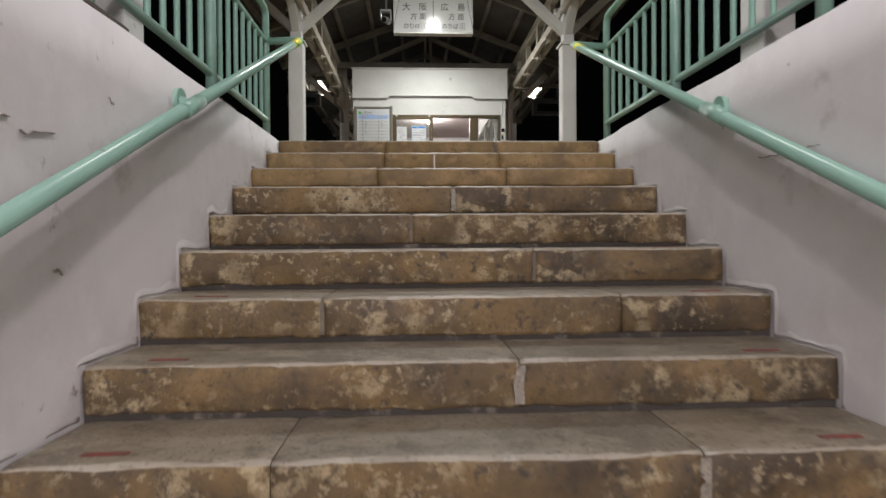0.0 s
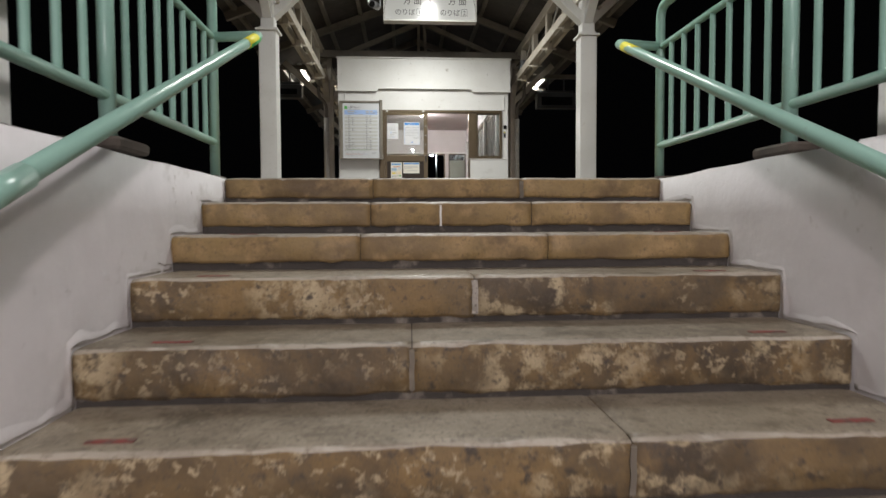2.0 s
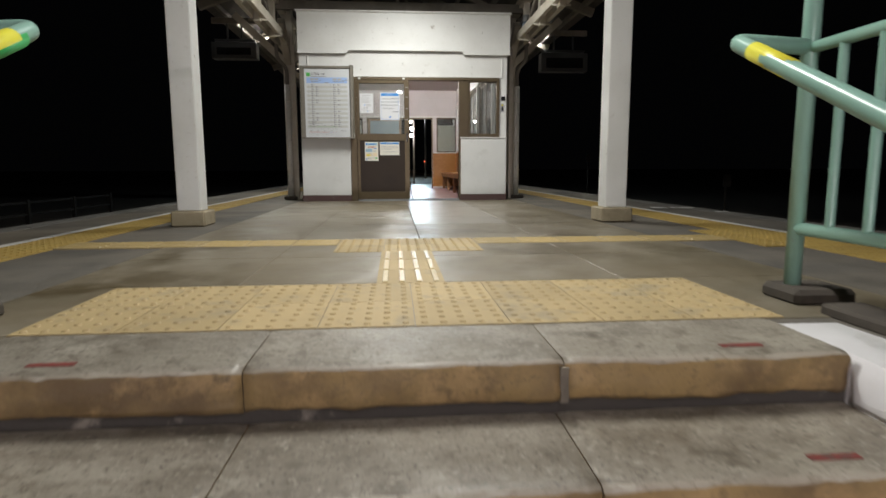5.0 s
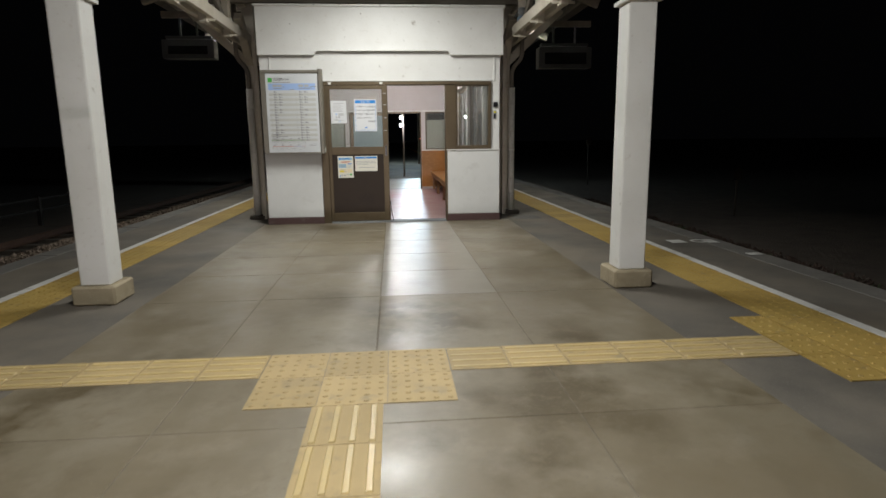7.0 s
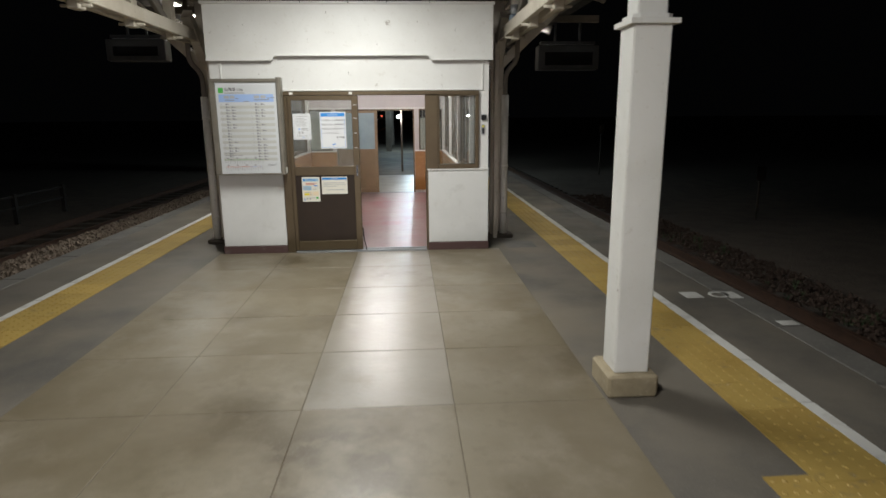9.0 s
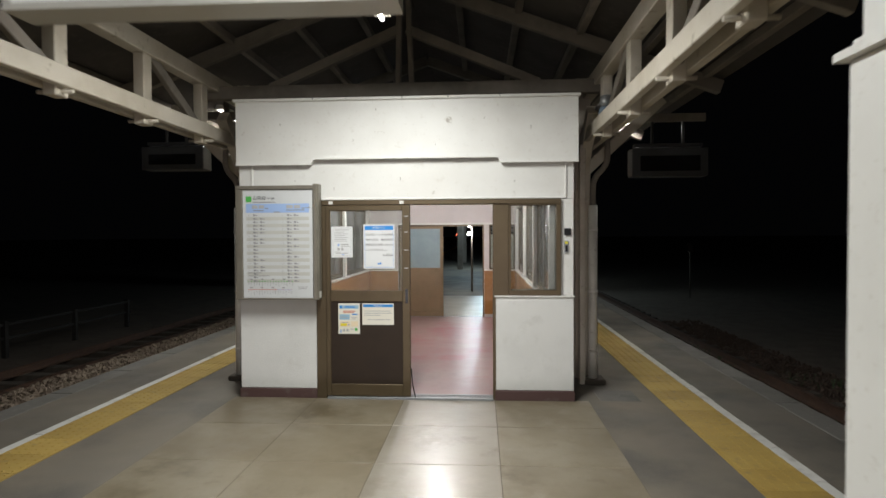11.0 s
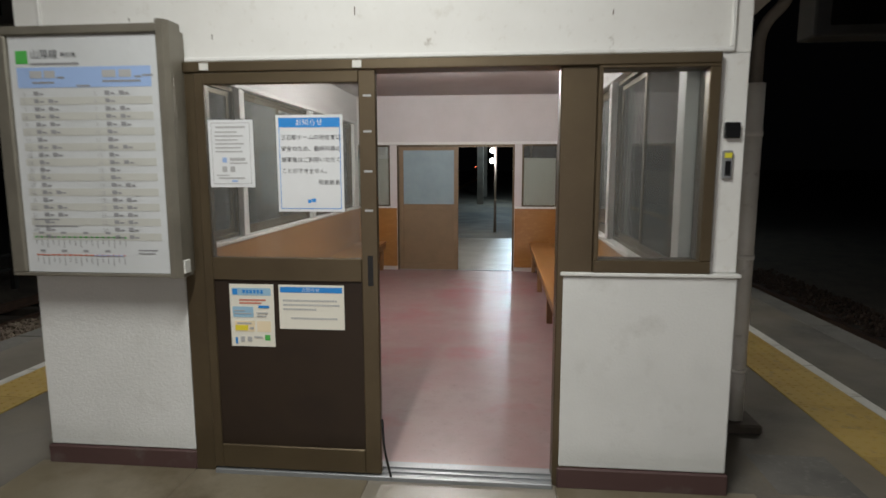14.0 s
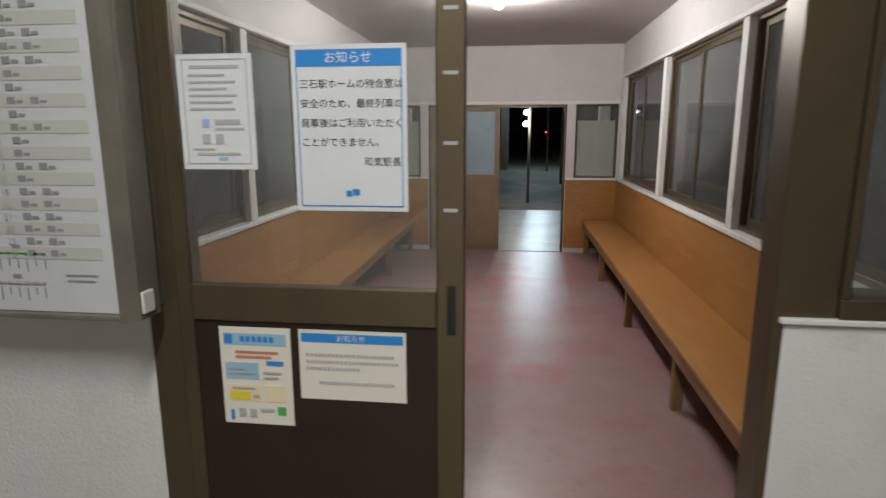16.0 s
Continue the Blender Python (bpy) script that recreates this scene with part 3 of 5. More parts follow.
def plaster_lip(x, s, i):
    """Ragged edge of the wall plaster that laps over the end of one step, thick at the step and feathered into the wall."""
    y, z, below = NOSE_Y - GOING * i, NOSE_Z[i], NOSE_Z[i + 1]
    back = y + GOING if i else NOSE_Y + 0.30
    line = [(y, below + (z - below) * k / 9, -1, 0.0) for k in range(9)]
    if i:
        line += [(y, z, -0.7, 0.7)] + [(y + (back - y) * k / 16, z, 0.0, 1.0) for k in range(1, 17)]
    bm = bmesh.new()
    rows = []
    for k, (py, pz, oy, oz) in enumerate(line):
        n = noise.noise(Vector((py * 6, pz * 6, x + i)))
        n2 = noise.noise(Vector((py * 15, pz * 15, x + 5 + i)))
        gap, wide, thick = 0.003 + 0.012 * max(0, n2) + 0.010 * max(0, n), 0.030 + 0.02 * n, 0.0022 + 0.003 * n2 + 0.002 * n
        at = Vector((x, py + oy * 0.04, pz + oz * 0.04))
        face = noise.noise(at * 1.1) * 0.016
        for_row = []
        for off, t in ((gap, -0.02), (gap, thick * 0.7), (gap + 0.008, thick), (gap + wide * 0.6, thick * 0.55), (gap + wide + 0.03, -0.006)):
            for_row.append(bm.verts.new((x + face + s * t, py + oy * off, pz + oz * off)))
        rows.append(for_row)
    for p, q in zip(rows, rows[1:]):
        for k in range(4):
            f = bm.faces.new((p[k], p[k + 1], q[k + 1], q[k]))
            f.smooth = True
    bm.faces.new(rows[0])
    bm.faces.new(list(reversed(rows[-1])))
    bmesh.ops.recalc_face_normals(bm, faces=bm.faces)
    return bm


for i in range(len(NOSE_Z) - 1):
    for n, x, s in ((1, STAIR_L, 1), (2, STAIR_R, -1)):
        part("plaster_edge", plaster_lip(x, s, i), "plaster", bpy.data.objects["wall_stair_%d" % n], "ragged white plaster edge over the step end")

SKEW[0] = 0.0
# concrete slabs of the middle of the platform
floor = thing("floor_slabs", 0.59, 4.4, -0.15, "beige concrete platform slabs with dark joints", "floor", "", "structure")
solid("floor_bed", box(CONC_L, CONC_R, 4.41, 11.97, -0.12, -0.003), "joint", "dark joint bed under the concrete slabs", "floor")
slab_x = [CONC_L, -0.30, 0.55, 1.41, CONC_R]
slab_y = [4.40, 5.15, 5.95, 6.75, 7.93, 8.76, 9.56, 10.36, 11.17, 11.97]
for iy, (a, b) in enumerate(zip(slab_y, slab_y[1:])):
    for ix, (c, d) in enumerate(zip(slab_x, slab_x[1:])):
        bm = box(c + 0.002, d - 0.002, a + 0.002, b - 0.002, -0.10, 0.0, 0.003)
        part("slab", bm, "concrete_new" if ix == 2 and iy > 3 else "concrete", floor)

# slab paler and smoother than the asphalt, added for the bright patch there
solid("floor_back", box(CONC_L, CONC_R, 17.76, 21.6, -0.10, 0.0, 0.003), "concrete_new", "smooth pale concrete added behind the waiting room for a bright patch", "floor")

# tactile paving
def dome_tile(w, l, h=0.005, n=5, bars=False, along_x=False, sides=8):
    bm = box(-w / 2 + 0.0015, w / 2 - 0.0015, -l / 2 + 0.0015, l / 2 - 0.0015, -0.02, 0.003)
    def cone(x, y, rx, ry, tx, ty):
        lo = [bm.verts.new((x + rx * math.cos(t), y + ry * math.sin(t), 0.003)) for t in (2 * math.pi * (k + 0.5) / sides for k in range(sides))]
        hi = [bm.verts.new((x + tx * math.cos(t), y + ty * math.sin(t), 0.003 + h)) for t in (2 * math.pi * (k + 0.5) / sides for k in range(sides))]
        bm.faces.new(hi)
        for k in range(sides):
            bm.faces.new((lo[k], lo[(k + 1) % sides], hi[(k + 1) % sides], hi[k]))
    if bars:
        for k in range(4):
            u = (k - 1.5) / 4
            if along_x:
                c, s = (u * l, w * 0.46)
                g = [(-s, c - 0.014), (s, c - 0.014), (s, c + 0.014), (-s, c + 0.014)]
            else:
                c, s = (u * w, l * 0.46)
                g = [(c - 0.014, -s), (c + 0.014, -s), (c + 0.014, s), (c - 0.014, s)]
            mx, my = sum(p[0] for p in g) / 4, sum(p[1] for p in g) / 4
            lo = [bm.verts.new((*p, 0.003)) for p in g]
            hi = [bm.verts.new((p[0] + (0.004 if p[0] < mx else -0.004), p[1] + (0.004 if p[1] < my else -0.004), 0.003 + h)) for p in g]
            bm.faces.new(hi).material_index = 1
            for q in range(4):
                bm.faces.new((lo[q], lo[(q + 1) % 4], hi[(q + 1) % 4], hi[q])).material_index = 1
    else:
        for i in range(n):
            for j in range(n):
                cone((i - (n - 1) / 2) * w / n, (j - (n - 1) / 2) * l / n, 0.014, 0.014, 0.008, 0.008)
    return bm


def tile_mesh(name, material, *a, **k):
    return finish(name, dome_tile(*a, **k), material, Vector())


paving = thing("tactile_paving", 0.45, 4.4, 0, "yellow tactile paving tiles leading from the stairs", "paving", "", "structure")


def lay(name, me, x, y, parent, z=0.0):
    ob = new(name, me)
    ob.parent = parent
    ob.location = Vector((x, y, z)) - BASE[parent.name]
    BASE[ob.name] = BASE[parent.name]
    return ob


near = tile_mesh("tactile_tile", "tactile", 0.31, 0.36)
for i in range(8):
    for j in range(2):
        lay("dotted_tile", near, -0.80 + 0.31 * (i + 0.5), 4.405 + 0.36 * (j + 0.5), paving)
bar_y = tile_mesh("tactile_bar_tile", ["tactile", "tactile_bar"], 0.305, 0.335, bars=True)
for j in range(3):
    lay("bar_tile", bar_y, 0.445, 5.125 + 0.335 * (j + 0.5), paving)
mid = tile_mesh("tactile_tile_mid", "tactile", 0.307, 0.325)
for i in range(3):
    for j in range(2):
        lay("dotted_tile", mid, 0.0 + 0.307 * (i + 0.5), 6.13 + 0.325 * (j + 0.5), paving)
bar_x = tile_mesh("tactile_bar_tile_cross", ["tactile", "tactile_bar"], 0.3, 0.31, bars=True, along_x=True)
x = 0.925
while x < 2.7:
    lay("bar_tile", bar_x, x + 0.15, 6.625, paving)
    x += 0.301
x = -0.003
while x > -1.75:
    lay("bar_tile", bar_x, x - 0.15, 6.625, paving)
    x -= 0.301
for name, x0, x1, sgn in (("edge_line_1", -2.17, -1.79, -1), ("edge_line_2", 2.965, 3.365, 1)):
    line = thing(name, x0, 0, 0, "yellow dotted warning tiles with a white line along the platform edge", "edge line", "", "structure")
    w = x1 - x0
    me = tile_mesh("edge_tile", "edge_tile", w, 0.33, n=5, sides=4, h=0.004)
    y = 3.6
    while y < 24:
        lay("dotted_tile", me, (x0 + x1) / 2, y, line)
        y += 0.331
    far = box(x0, x1, 23.9, 118, -0.02, 0.003)
    box(x0, x1, -9, 3.45, -0.02, 0.003, 0, far)
    part("far_line", far, "edge_tile", line)
    wx = (x1 + 0.005, x1 + 0.082) if sgn > 0 else (x0 - 0.082, x0 - 0.005)
    bm = bmesh.new()
    y = -9.0
    while y < 118:
        box(wx[0] + random.uniform(-0.004, 0.004), wx[1] + random.uniform(-0.004, 0.004), y + 0.006, y + 0.594, -0.02, 0.002, 0, bm)
        y += 0.6
    part("white_line", bm, "white_line", line, "worn white painted line")
    if sgn > 0:
        xe = tile_mesh("edge_tile_wide", "edge_tile", 0.22, 0.333, n=4, sides=6)
        for j in range(3):
            lay("dotted_tile", xe, 2.85, 6.13 + 0.335 * (j + 0.5), line)
marks = thing("boarding_marks", 3.73, 9.85, 0, "worn white boarding marks painted on asphalt", "marking", "", "structure")
part("white_mark", box(3.65, 3.81, 9.76, 9.94, -0.003, 0.0), "white_line", marks)
bm = bmesh.new()
for k in range(14):
    t0, t1 = 2 * math.pi * k / 14, 2 * math.pi * (k + 1) / 14
    vs = [bm.verts.new((3.98 + r * math.cos(t), 9.84 + r * math.sin(t), zz)) for zz in (-0.003, 0.0) for t in (t0, t1) for r in (0.06, 0.09)]
    for f in ((4, 5, 7, 6), (0, 2, 6, 4), (1, 3, 7, 5), (0, 1, 3, 2)):
        bm.faces.new([vs[q] for q in f])
part("ring_mark", bm, "white_line", marks)
part("white_mark", box(4.03, 4.15, 9.72, 9.92, -0.003, 0.0), "white_line", marks)
part("white_mark", box(4.06, 4.20, 9.02, 9.12, -0.003, 0.0), "white_line", marks)

# ---------------------------------------------------------------- railings at the stairs
FENCE_TOP, FENCE_MID, FENCE_LOW = 1.20, 0.93, 0.27


def railing(name, x, y_end, side):
    r = thing(name, x, y_end, 0.0, "mint green painted pipe railing beside the stairs", "railing", "stair railings")
    ys = [y_end, y_end - 1.36, y_end - 2.75, y_end - 4.15, y_end - 5.55]
    top = bend([(x, y_end, 0.03), (x, y_end, FENCE_TOP), (x, -3.0, FENCE_TOP)], 0.09)
    part("end_post", tube(top, 0.030, 14), "mint", r)
    part("upper_rail", tube([(x, y_end, FENCE_MID), (x, -3.0, FENCE_MID)], 0.021), "mint", r)
    part("lower_rail", tube([(x, y_end, FENCE_LOW), (x, -3.0, FENCE_LOW)], 0.024), "mint", r)
    for y in ys[1:]:
        part("post", tube([(x, y, 0.03), (x, y, FENCE_TOP)], 0.033, 14), "mint", r)
    for a, b in zip(ys, ys[1:]):
        for k in range(1, 8):
            y = a + (b - a) * k / 8
            part("bar", tube([(x, y, FENCE_LOW), (x, y, FENCE_MID)], 0.0165, 8, cap=False), "mint", r)
    return r


railing("railing", 1.90, 4.69, 1)
railing("railing", -1.04, 4.62, -1)


def handrail(name, x_wall, x, tip, post, low):
    """The sloping wall rail, turned back to the end post at its top."""
    h = thing(name, x_wall, 2.16, -0.2, "mint green pipe handrail with yellow tape at its top end", "handrail", "stair handrails")
    tip, post, low = Vector(tip), Vector(post), Vector(low)
    d = (tip - low).normalized()
    part("rail", tube(bend([low, tip, post], 0.05, 6), 0.030, 16), "mint", h)
    part("yellow_band", tube([tip - d * 0.36, tip - d * 0.13], 0.0315, 16), "tape_yellow", h, "bright yellow tape")
    if x < 0:
        part("green_band", tube([tip - d * 0.34 - Vector((0, 0, 0.004)), tip - d * 0.09 - Vector((0, 0, 0.004))], 0.0312, 16), "tape_green", h, "green tape under the yellow")
    for y in (2.16, -0.2):
        p = low + d * ((y - low.y) / d.y)
        s = 1 if x_wall > x else -1
        part("bracket", tube([(x_wall + s * 0.03, p.y + 0.03, p.z + 0.03), (x_wall - s * 0.03, p.y + 0.02, p.z + 0.02), p + Vector((0, 0, -0.008))], 0.026, 12), "mint", h)
        part("rose", tube([(x_wall + s * 0.02, p.y + 0.03, p.z + 0.03), (x_wall - s * 0.022, p.y + 0.03, p.z + 0.03)], 0.055, 16), "mint", h)
        part("sleeve", tube([p - d * 0.10, p + d * 0.10], 0.035, 16), "mint", h)
    return h


SKEW[0] = 0.011
handrail("handrail", STAIR_R, 1.54, (1.595, 4.66, 0.942), (1.90, 4.69, 0.935), (1.545, -1.1, -1.695))
handrail("handrail", STAIR_L, -0.72, (-0.745, 4.60, 0.938), (-1.04, 4.62, 0.930), (-0.725, -1.1, -1.675))
SKEW[0] = 0.0

for x, y0, s in ((1.91, 4.66, 1), (-1.06, 4.59, -1)):
    k = thing("kerb", x, 3, -0.02, "dark weathered timber kerb under the railing", "kerb", "railing kerbs")
    part("foot_block", box(x - 0.12 + 0.04 * s, x + 0.12 + 0.04 * s, y0 - 0.10, y0 + 0.12, -0.01, 0.055, 0.018), "sleeper", k)
    part("kerb_beam", box(x - 0.07, x + 0.09, -3, y0 - 0.20, -0.01, 0.035, 0.01), "sleeper", k)
    part("foot_block", box(x - 0.12, x + 0.14, y0 - 1.50, y0 - 1.22, 0.036, 0.085, 0.012), "sleeper", k)
    part("foot_block", box(x - 0.12, x + 0.14, y0 - 2.90, y0 - 2.62, 0.036, 0.085, 0.012), "sleeper", k)

# ---------------------------------------------------------------- canopy
COL_L, COL_R, RIDGE_X, RIDGE_Z = -1.425, 2.45, 0.51, 4.25
ROWS_Y = [-5.3, -0.9, 3.55, 8.05, 12.95, 17.9, 22.4]
CHORD_Z, CHORD_TOP = 2.58, 3.10


def column(name, x, y, cased, deep=0.102, foot="base_stone"):
    c = thing(name, x, y, 0, "white painted timber canopy column with splayed braces" if cased else "weathered timber canopy post with splayed braces", "column", "canopy columns")
    m = "white_wood" if cased else "timber"
    s = 1 if x > RIDGE_X else -1
    w = 0.102
    if cased:
        part("base_block", box(x - 0.148, x + 0.148, y - deep - 0.048, y + deep + 0.068, -0.004, 0.135, 0.014), foot, c, "tan concrete base block" if foot == "base_stone" else "white plastered base")
        part("casing", box(x - w, x + w, y - deep, y + deep, 0.133, 2.062, 0.008), m, c)
        part("cap", prism([(x - 0.13, y - 0.13), (x + 0.13, y - 0.13), (x + 0.13, y + 0.13), (x - 0.13, y + 0.13)], "z", 2.06, 2.085), m, c)
        part("cap_roof", box(x - 0.105, x + 0.105, y - 0.105, y + 0.105, 2.08, 2.12, 0.03), m, c)
    w2 = 0.08
    part("post", box(x - w2, x + w2, y - w2, y + w2, 2.06 if cased else -0.004, 3.25, 0.008), m if cased else "timber", c)
    for dy in (-1, 1):
        part("brace", beam((x, y + dy * 0.04, 2.26), (x, y + dy * 0.62, CHORD_Z + 0.22), 0.11, 0.13), m if cased else "timber", c)
    part("brace", beam((x - s * 0.04, y, 2.26), (x - s * 0.95, y, 3.10), 0.11, 0.15, up=(0, 1, 0)), m if cased else "timber", c)
    part("brace", beam((x + s * 0.04, y, 2.26), (x + s * 0.85, y, 3.02), 0.11, 0.15, up=(0, 1, 0)), m if cased else "timber", c)
    for dz, dx in ((2.40, 0.13), (2.52, -0.12)):
        part("bolt", tube([(x + dx, y - 0.12, dz), (x + dx, y - 0.07, dz)], 0.022, 8), "timber", c)
    return c


for y in ROWS_Y:
    for x in (COL_L, COL_R):
        if y == 3.55:
            column("column", -1.60 if x < 0 else 2.47, 3.26, True, 0.135, "plaster")
        elif y not in (12.95, 17.9):
            column("column", x + (0.0 if x > 0 else -0.025), y + 0.03, True)
        else:
            column("column", x - (0.06 if x > 1 else -0.06), y, False)

for x, s in ((COL_L, -1), (COL_R, 1)):
    g = thing("girder", x, -3.6, CHORD_Z, "old cream painted timber girder of the canopy", "girder", "canopy girders")
    for dx in (-0.075, 0.075):
        part("lower_chord", beam((x + dx, -8, CHORD_Z), (x + dx, 26, CHORD_Z), 0.06, 0.13), "timber", g)
    part("upper_chord", beam((x, -8, CHORD_TOP), (x, 26, CHORD_TOP), 0.12, 0.15), "timber", g)
    for a, b in zip(ROWS_Y, ROWS_Y[1:]):
        n = int((b - a) / 0.86)
        for k in range(1, n):
            y = a + (b - a) * k / n
            part("hanger", box(x - 0.044, x + 0.044, y - 0.06, y + 0.06, CHORD_Z - 0.12, CHORD_TOP - 0.07, 0.006), "timber", g)
            part("bolt", tube([(x - 0.12, y, CHORD_Z - 0.09), (x + 0.12, y, CHORD_Z - 0.09)], 0.014, 8), "timber", g)
            if k % 2:
                part("diagonal", beam((x, y, CHORD_TOP), (x, y + (b - a) / n, CHORD_Z), 0.05, 0.09), "dark_timber", g)

for y in [-7.5, -5.3, -3.1, -0.9, 1.3, 3.55, 5.8, 8.05, 10.25, 12.3, 15.1, 17.9, 20.2, 22.4, 24.6]:
    t = thing("roof_truss", RIDGE_X, y, 2.9, "dark timber roof truss under the canopy", "truss", "roof trusses")
    if y in (-5.3, -0.9, 3.55, 8.05, 12.3, 17.9, 22.4):
        part("tie_beam", beam((COL_L - 0.2, y, 3.02), (COL_R + 0.2, y, 3.02), 0.10, 0.13), "dark_timber", t)
        for dx in (-0.05, 0.09):
            part("king_post", beam((RIDGE_X + dx, y, 2.99), (RIDGE_X + dx * 0.6, y, RIDGE_Z - 0.25), 0.05, 0.09, up=(0, 1, 0)), "dark_timber", t)
        for s in (-1, 1):
            part("strut", beam((RIDGE_X + s * 1.35, y, 3.06), (RIDGE_X + s * 0.04, y, 3.62), 0.08, 0.09), "dark_timber", t)
    for s in (-1, 1):
        part("rafter", beam((RIDGE_X, y, RIDGE_Z - 0.12), (RIDGE_X + s * 3.1, y, RIDGE_Z - 1.27), 0.08, 0.13), "dark_timber", t)
for s, name in ((-1, "roof_1"), (1, "roof_2")):
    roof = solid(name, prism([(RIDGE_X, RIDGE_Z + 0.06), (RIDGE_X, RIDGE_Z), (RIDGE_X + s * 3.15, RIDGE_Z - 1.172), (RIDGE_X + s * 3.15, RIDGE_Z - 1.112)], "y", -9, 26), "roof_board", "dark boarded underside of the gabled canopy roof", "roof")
    for d in (0.55, 1.15, 1.75, 2.35, 2.95):
        part("purlin", beam((RIDGE_X + s * d, -9, RIDGE_Z - 0.372 * d - 0.045), (RIDGE_X + s * d, 26, RIDGE_Z - 0.372 * d - 0.045), 0.07, 0.08), "dark_timber", roof)

# ---------------------------------------------------------------- lamps
for tx, ty, tz, watts, colour in TUBES:
    f = thing("fluorescent_lamp", tx, ty, tz, "white fluorescent tube lamp hanging under the canopy", "lamp", "platform lamps")
    part("case", prism([(tx - 0.03, tz + 0.06), (tx + 0.03, tz + 0.06), (tx + 0.06, tz), (tx - 0.06, tz)], "y", ty - 0.63, ty + 0.63), "lamp_case", f)
    part("tube", tube([(tx, ty - 0.59, tz - 0.03), (tx, ty + 0.59, tz - 0.03)], 0.016, 10), "tube", f, "glowing white tube")
    for dy in (-0.4, 0.4):
        part("hanger", tube([(tx, ty + dy, tz + 0.05), (tx, ty + dy, RIDGE_Z - 0.372 * abs(tx - RIDGE_X))], 0.008, 6), "grey_metal", f)

# ---------------------------------------------------------------- hanging sign and camera
SX0, SX1, SY, SZ0, SZ1 = -0.07, 1.06, 8.0, 2.205, 3.0
sign = thing("direction_sign", (SX0 + SX1) / 2, SY, SZ1, "white hanging platform direction sign with black lettering", "sign")
part("box", box(SX0 + 0.012, SX1 - 0.012, SY, SY + 0.11, SZ0 + 0.012, SZ1 - 0.012), "sign_white", sign)
bm = box(SX0, SX1, SY - 0.006, SY + 0.116, SZ0, SZ0 + 0.02)
box(SX0, SX1, SY - 0.006, SY + 0.116, SZ1 - 0.02, SZ1, 0, bm)
box(SX0, SX0 + 0.02, SY - 0.006, SY + 0.116, SZ0 + 0.02, SZ1 - 0.02, 0, bm)
box(SX1 - 0.02, SX1, SY - 0.006, SY + 0.116, SZ0 + 0.02, SZ1 - 0.02, 0, bm)
part("frame", bm, "sign_frame", sign)
mx = (SX0 + SX1) / 2
part("divider", flat(mx - 0.004, mx + 0.004, SZ0 + 0.075, SZ1 - 0.07, SY - 0.0005), "ink", sign)
for cx, top, city, num in ((SX0 + 0.30, "姫　路", "大　阪", "1"), (mx + 0.28, "岡　山", "広　島", "2")):
    lettering("city_line", top, 0.118, cx, SY - 0.002, SZ0 + 0.50, "ink", sign)
    lettering("city_line", city, 0.118, cx, SY - 0.002, SZ0 + 0.335, "ink", sign)
    lettering("direction_line", "方 面", 0.10, cx + 0.05, SY - 0.002, SZ0 + 0.205, "ink", sign)
    lettering("platform_line", "のりば", 0.082, cx - 0.04, SY - 0.002, SZ0 + 0.075, "ink", sign)
    lettering("platform_number", num, 0.072, cx + 0.135, SY - 0.002, SZ0 + 0.08, "ink", sign)
    bm = bmesh.new()
    for a, b, c, d in ((0.10, 0.17, 0.066, 0.069), (0.10, 0.17, 0.146, 0.149), (0.10, 0.103, 0.069, 0.146), (0.167, 0.17, 0.069, 0.146)):
        flat(cx + a, cx + b, SZ0 + c, SZ0 + d, SY - 0.0005, bm)
    part("number_box", bm, "ink", sign)
for dx in (0.15, 0.95):
    part("hanger", tube([(SX0 + dx, SY + 0.055, SZ1 - 0.01), (SX0 + dx, SY + 0.055, 3.95)], 0.012, 8), "sign_frame", sign)
for x0, x1 in ((SX0 - 0.005, SX0 + 0.16), (SX1 + 0.005, SX1 - 0.16)):
    part("stay_wire", tube([(x0, SY - 0.012, SZ0 + 0.04), (x1, SY - 0.012, SZ1 + 0.1), (x1, SY + 0.03, SZ1 + 0.3)], 0.0025, 6), "ink", sign)

cctv = thing("security_camera", -0.22, 7.93, 2.6, "silver security camera on a ceiling pole beside the sign", "camera")
part("pole", tube([(-0.17, 7.93, 2.50), (-0.17, 7.93, 3.95)], 0.014, 10), "grey_metal", cctv)
bm = box(-0.255, -0.095, 7.89, 7.96, 2.465, 2.505, 0.008)
box(-0.112, -0.095, 7.89, 7.96, 2.33, 2.465, 0.003, bm)
box(-0.255, -0.238, 7.89, 7.96, 2.37, 2.465, 0.003, bm)
part("bracket", bm, "grey_metal", cctv)
part("body", tube([(-0.145, 8.02, 2.375), (-0.165, 7.93, 2.36), (-0.195, 7.83, 2.335)], 0.043, 16), "grey_metal", cctv)
part("lens", tube([(-0.194, 7.835, 2.336), (-0.198, 7.822, 2.332)], 0.035, 16), "black", cctv, "black round lens")

